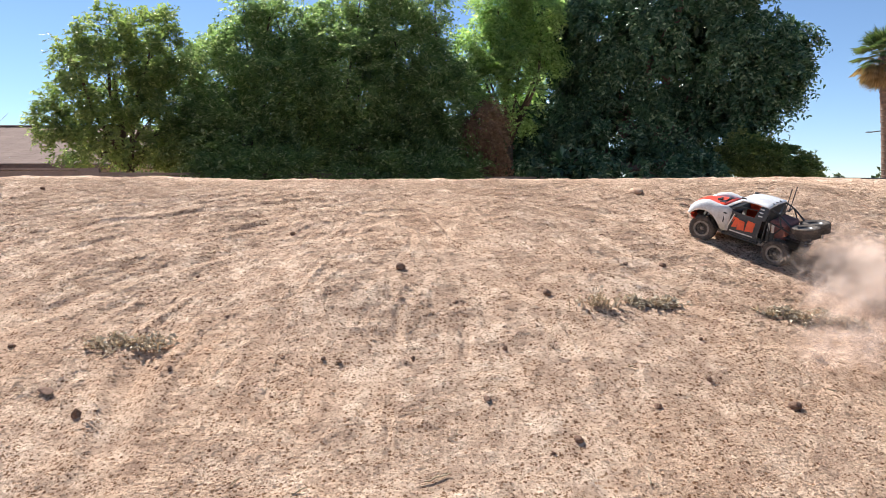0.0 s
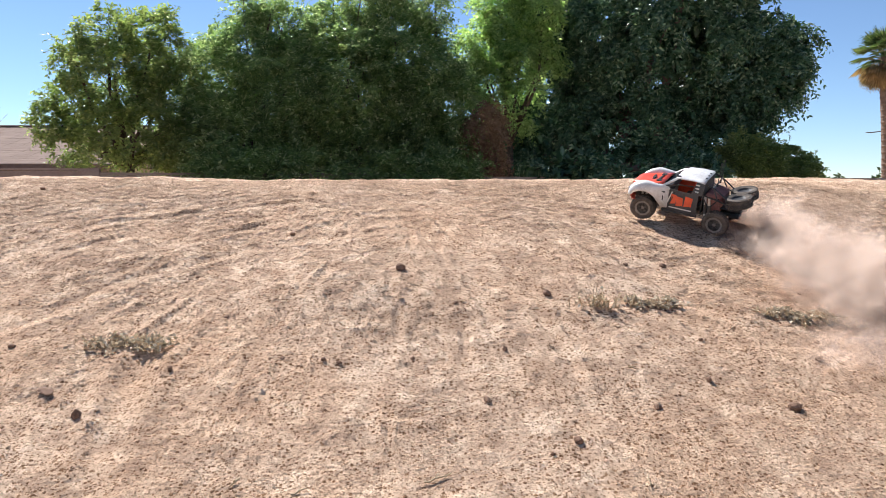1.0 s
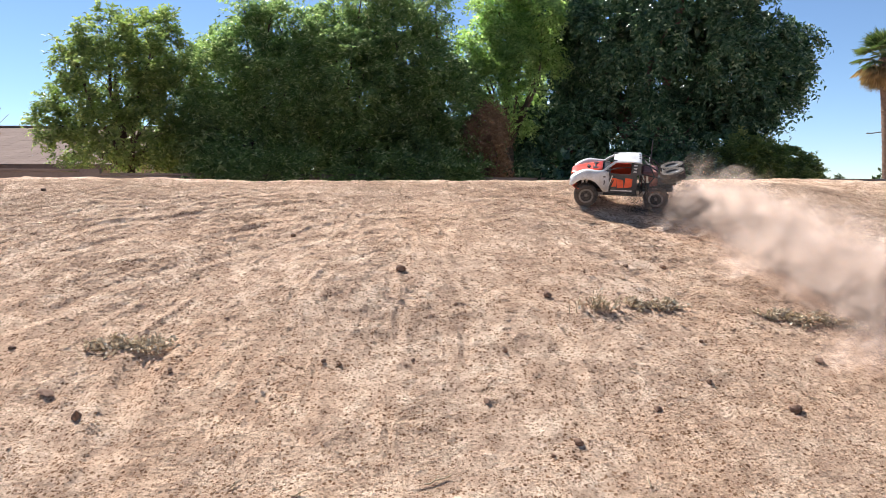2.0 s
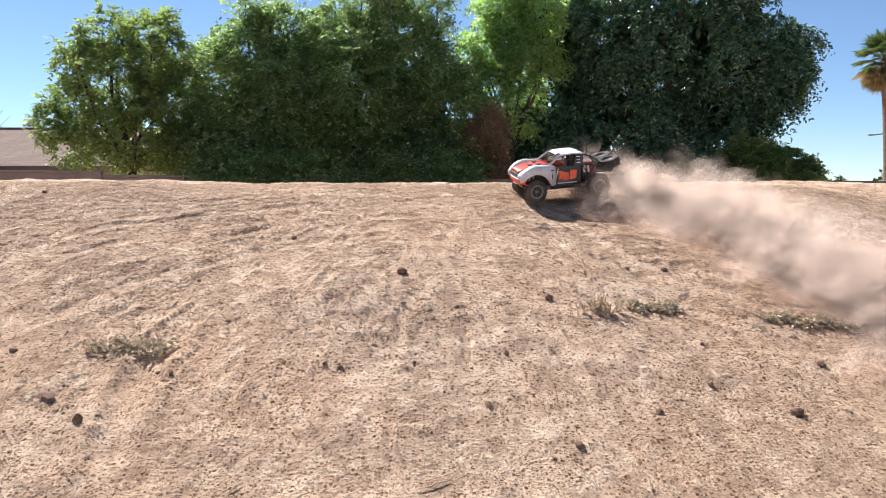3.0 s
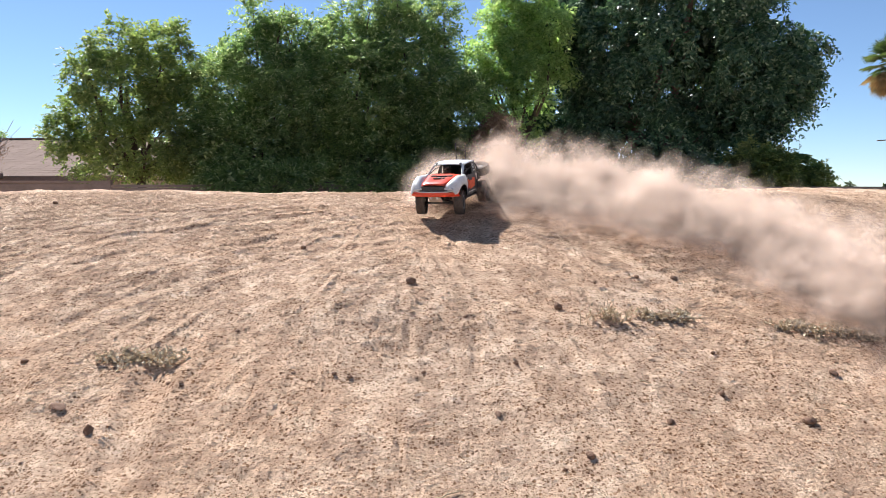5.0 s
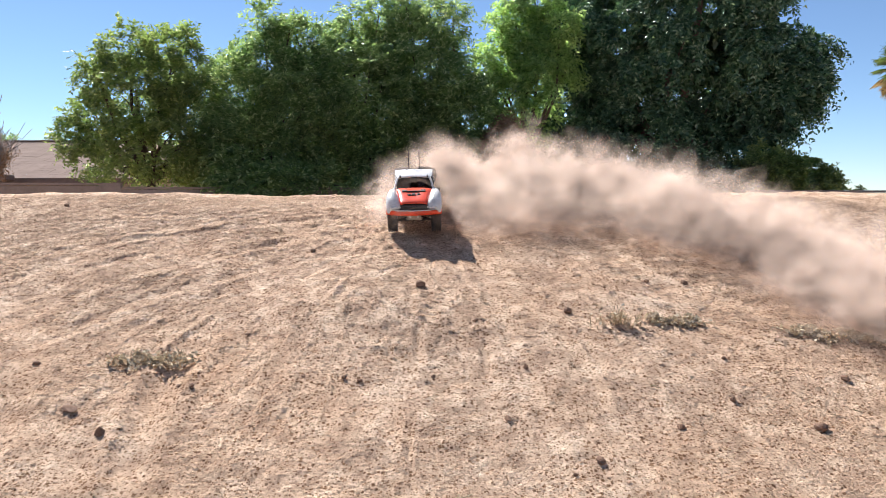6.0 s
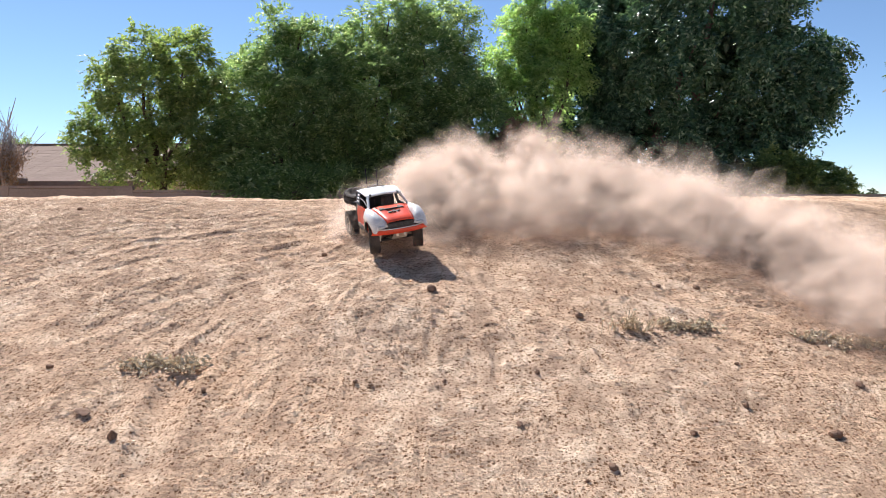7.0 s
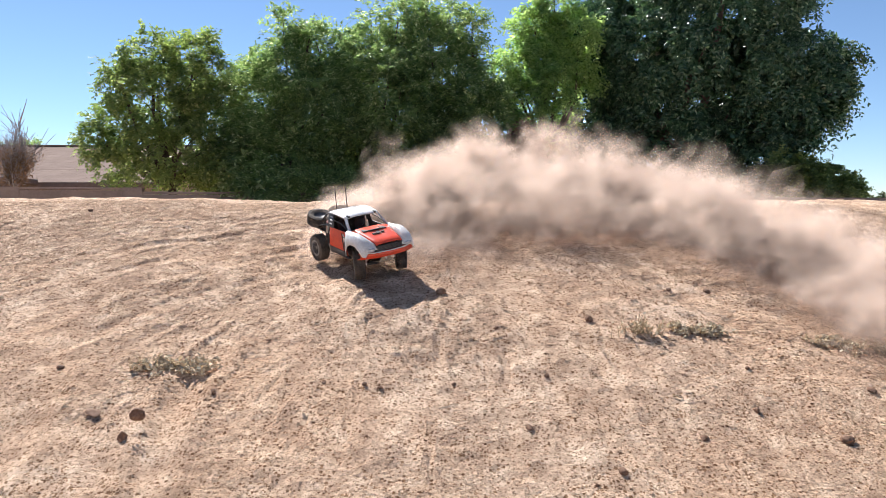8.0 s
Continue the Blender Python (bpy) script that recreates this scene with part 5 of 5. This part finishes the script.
TRUCK_PATH = [
    (0, 1.567, 3.957, 1.209, -9.8, -16.4, 136.7),
    (1, 1.331, 4.246, 1.350, -19.3, -12.5, 149.2),
    (3, 0.704, 4.677, 1.497, -11.9, 5.4, 191.0),
    (4, 0.337, 4.660, 1.502, -5.5, 8.3, 219.0),
    (4.7, 0.101, 4.620, 1.487, -0.9, 8.8, 239.3),
    (6, -0.269, 4.366, 1.428, 1.3, 15.9, 272.8),
    (7, -0.478, 4.136, 1.350, 8.7, 12.6, 295.3),
    (8, -0.619, 3.850, 1.253, 10.0, 10.4, 309.7),
]


def truck_place(t):
    """Plan place and heading of the truck, also before the clip starts."""
    ts = [r[0] for r in TRUCK_PATH]
    q = max(t, 0.0)
    x, y, a = (float(np.interp(q, ts, [r[i] for r in TRUCK_PATH])) for i in (1, 2, 6))
    if t < 0:
        x, y = x - 0.23 * t, y + 0.27 * t
    return x, y, radians(a)


dust_cloud = new("dust_cloud")
tagged(dust_cloud, "billowing sandy dust cloud trailing behind the truck", "dust cloud", kind="stuff")
PUFFS = {"small": [puff_mesh(900 + i, 150, 0.036, 0.062) for i in range(4)],
         "middle": [puff_mesh(920 + i, 190, 0.07, 0.115) for i in range(5)],
         "haze": [puff_mesh(960 + i, 130, 0.17, 0.23) for i in range(3)],
         "large": [puff_mesh(940 + i, 220, 0.105, 0.155) for i in range(4)]}
puff_rows = []


def add_puff(size, te, rng):
    me = PUFFS[size][int(rng.integers(0, len(PUFFS[size])))]
    ob = new("dust_puff", me)
    ob.parent = dust_cloud
    lead = float(np.interp(te, (0, 1.5, 3, 5, 6.5, 8), (0.1, 0.5, 0.8, 0.7, 0.4, 0.3)))
    if size == "haze":
        lead = lead * 0.4 - 0.25        # the thin haze hangs further back
    elif size == "large":
        lead -= 0.12
    x, y, a = truck_place(te + lead)
    side = rng.choice((-1, 1)) * 0.11 + rng.normal() * 0.02
    behind = -0.14 - rng.uniform(0, 0.06)
    px = x + math.cos(a) * behind - math.sin(a) * side
    py = y + math.sin(a) * behind + math.cos(a) * side
    gz = float(bank(px, py))
    back = rng.uniform(0.05, 0.22)
    drift = np.array([float(np.interp(te, (0, 2, 3.5), (0.0, 0.01, 0.04))), float(np.interp(te, (-1, 1, 3), (-0.05, -0.03, -0.01)))]) + rng.normal(size=2) * {"small": 0.012, "middle": 0.016, "large": 0.022, "haze": 0.02}[size]
    # the dust stays low on the slope and is thrown highest where the truck crosses the crest
    top = float(np.interp(te, (-3, 0, 1.2, 2.5, 3.2, 4.8, 6.0, 8.0), (0.06, 0.07, 0.1, 0.2, 0.27, 0.31, 0.31, 0.28)))
    rise = top * {"small": rng.uniform(0.0, 0.35), "middle": rng.uniform(0.0, 0.95), "large": rng.uniform(0.1, 1.0), "haze": rng.uniform(0.0, 0.3)}[size]
    climb = float(np.interp(te, (0, 2, 3.2, 5, 8), (-0.01, 0.0, 0.04, 0.045, 0.03))) * rng.uniform(0.0, 1.3)
    if te < -1.2:
        px, py = px + rng.uniform(-0.55, -0.1), py - rng.uniform(0.1, 0.65)
        gz = float(bank(px, py))
        drift += np.array([0.04, 0.012])        # the oldest dust blows away down the bank
        climb = -0.012
    if size == "haze":          # the haze spreads thinly downhill
        px, py = px + rng.uniform(-0.05, 0.25), py - rng.uniform(0.0, 0.5)
        gz = float(bank(px, py))
    spin = rng.uniform(-9, 9, 3) * np.array([0.3, 0.3, 1.0])
    turn = rng.uniform(0, 360)

    def where(t):
        age = t - te
        if age <= 0:
            return pose(px, py, gz - 0.55, 0, 0, turn)
        e = 1 - math.exp(-age / 0.28)
        q = (px - math.cos(a) * back * e + drift[0] * age, py - math.sin(a) * back * e + drift[1] * age,
             gz - 0.55 * math.exp(-age / 0.09) + rise * e + climb * age)
        return pose(*q, spin[0] * age, spin[1] * age, turn + spin[2] * age)

    marks = {0.0, 8.0} | {round(te + d, 2) for d in (0.0, 0.12, 0.3, 0.6, 1.1, 2.0, 3.5, 5.5)}
    puff_rows.append((ob, [(t, where(t)) for t in sorted(m for m in marks if 0 <= m <= 8)]))


puff_rng = np.random.default_rng(77)
for k in range(84):
    add_puff("middle", -2.6 + k * 10.6 / 84, puff_rng)
for k in range(40):
    add_puff("large", -3.4 + k * 11.2 / 40, puff_rng)
for k in range(80):
    add_puff("haze", -3.0 + k * 10.5 / 80, puff_rng)
for k in range(34):
    add_puff("small", -0.4 + k * 8.4 / 34, puff_rng)


# a clod of earth that the wheels fling towards the camera at the end
flying_clod = build_stone("flying_clod", 0.03, 990, 0.8, ROCK, "brown clod of earth flung through the air")
flying_clod["group"] = "stones on the bank"


def steer(t):
    """Front wheels' turn in degrees, to the left positive."""
    return float(np.interp(t, (0, 1, 3, 4, 4.7, 6, 7, 8), (4, 6, 8, 20, 18, 0, -18, -27)))


def motions():
    walk(truck, [(r[0], pose(*r[1:])) for r in TRUCK_PATH])
    rest = (-0.78, 3.98, float(surface_height(-0.78, 3.98)[0]) + 0.008)
    walk(flying_clod, [(0, pose(*rest)), (7.6, pose(*rest)), (7.7, pose(-0.72, 3.5, 1.55, 30)), (7.8, pose(-0.69, 2.7, 1.53, 70)), (7.9, pose(-0.678, 2.0, 1.367, 110)), (8.0, pose(-0.664, 1.4, 1.142, 150))])
    for puff, rows in puff_rows:
        walk(puff, rows)
    for i, (wheel, place) in enumerate(zip(wheels, (FRONT_LEFT, FRONT_RIGHT, REAR_LEFT, REAR_RIGHT))):
        rate = 330 if i < 2 else 400
        walk(wheel, [(k * 0.2, pose(*place, 0, k * 0.2 * rate + 20 * i, steer(k * 0.2) if i < 2 else 0)) for k in range(41)])


motions()
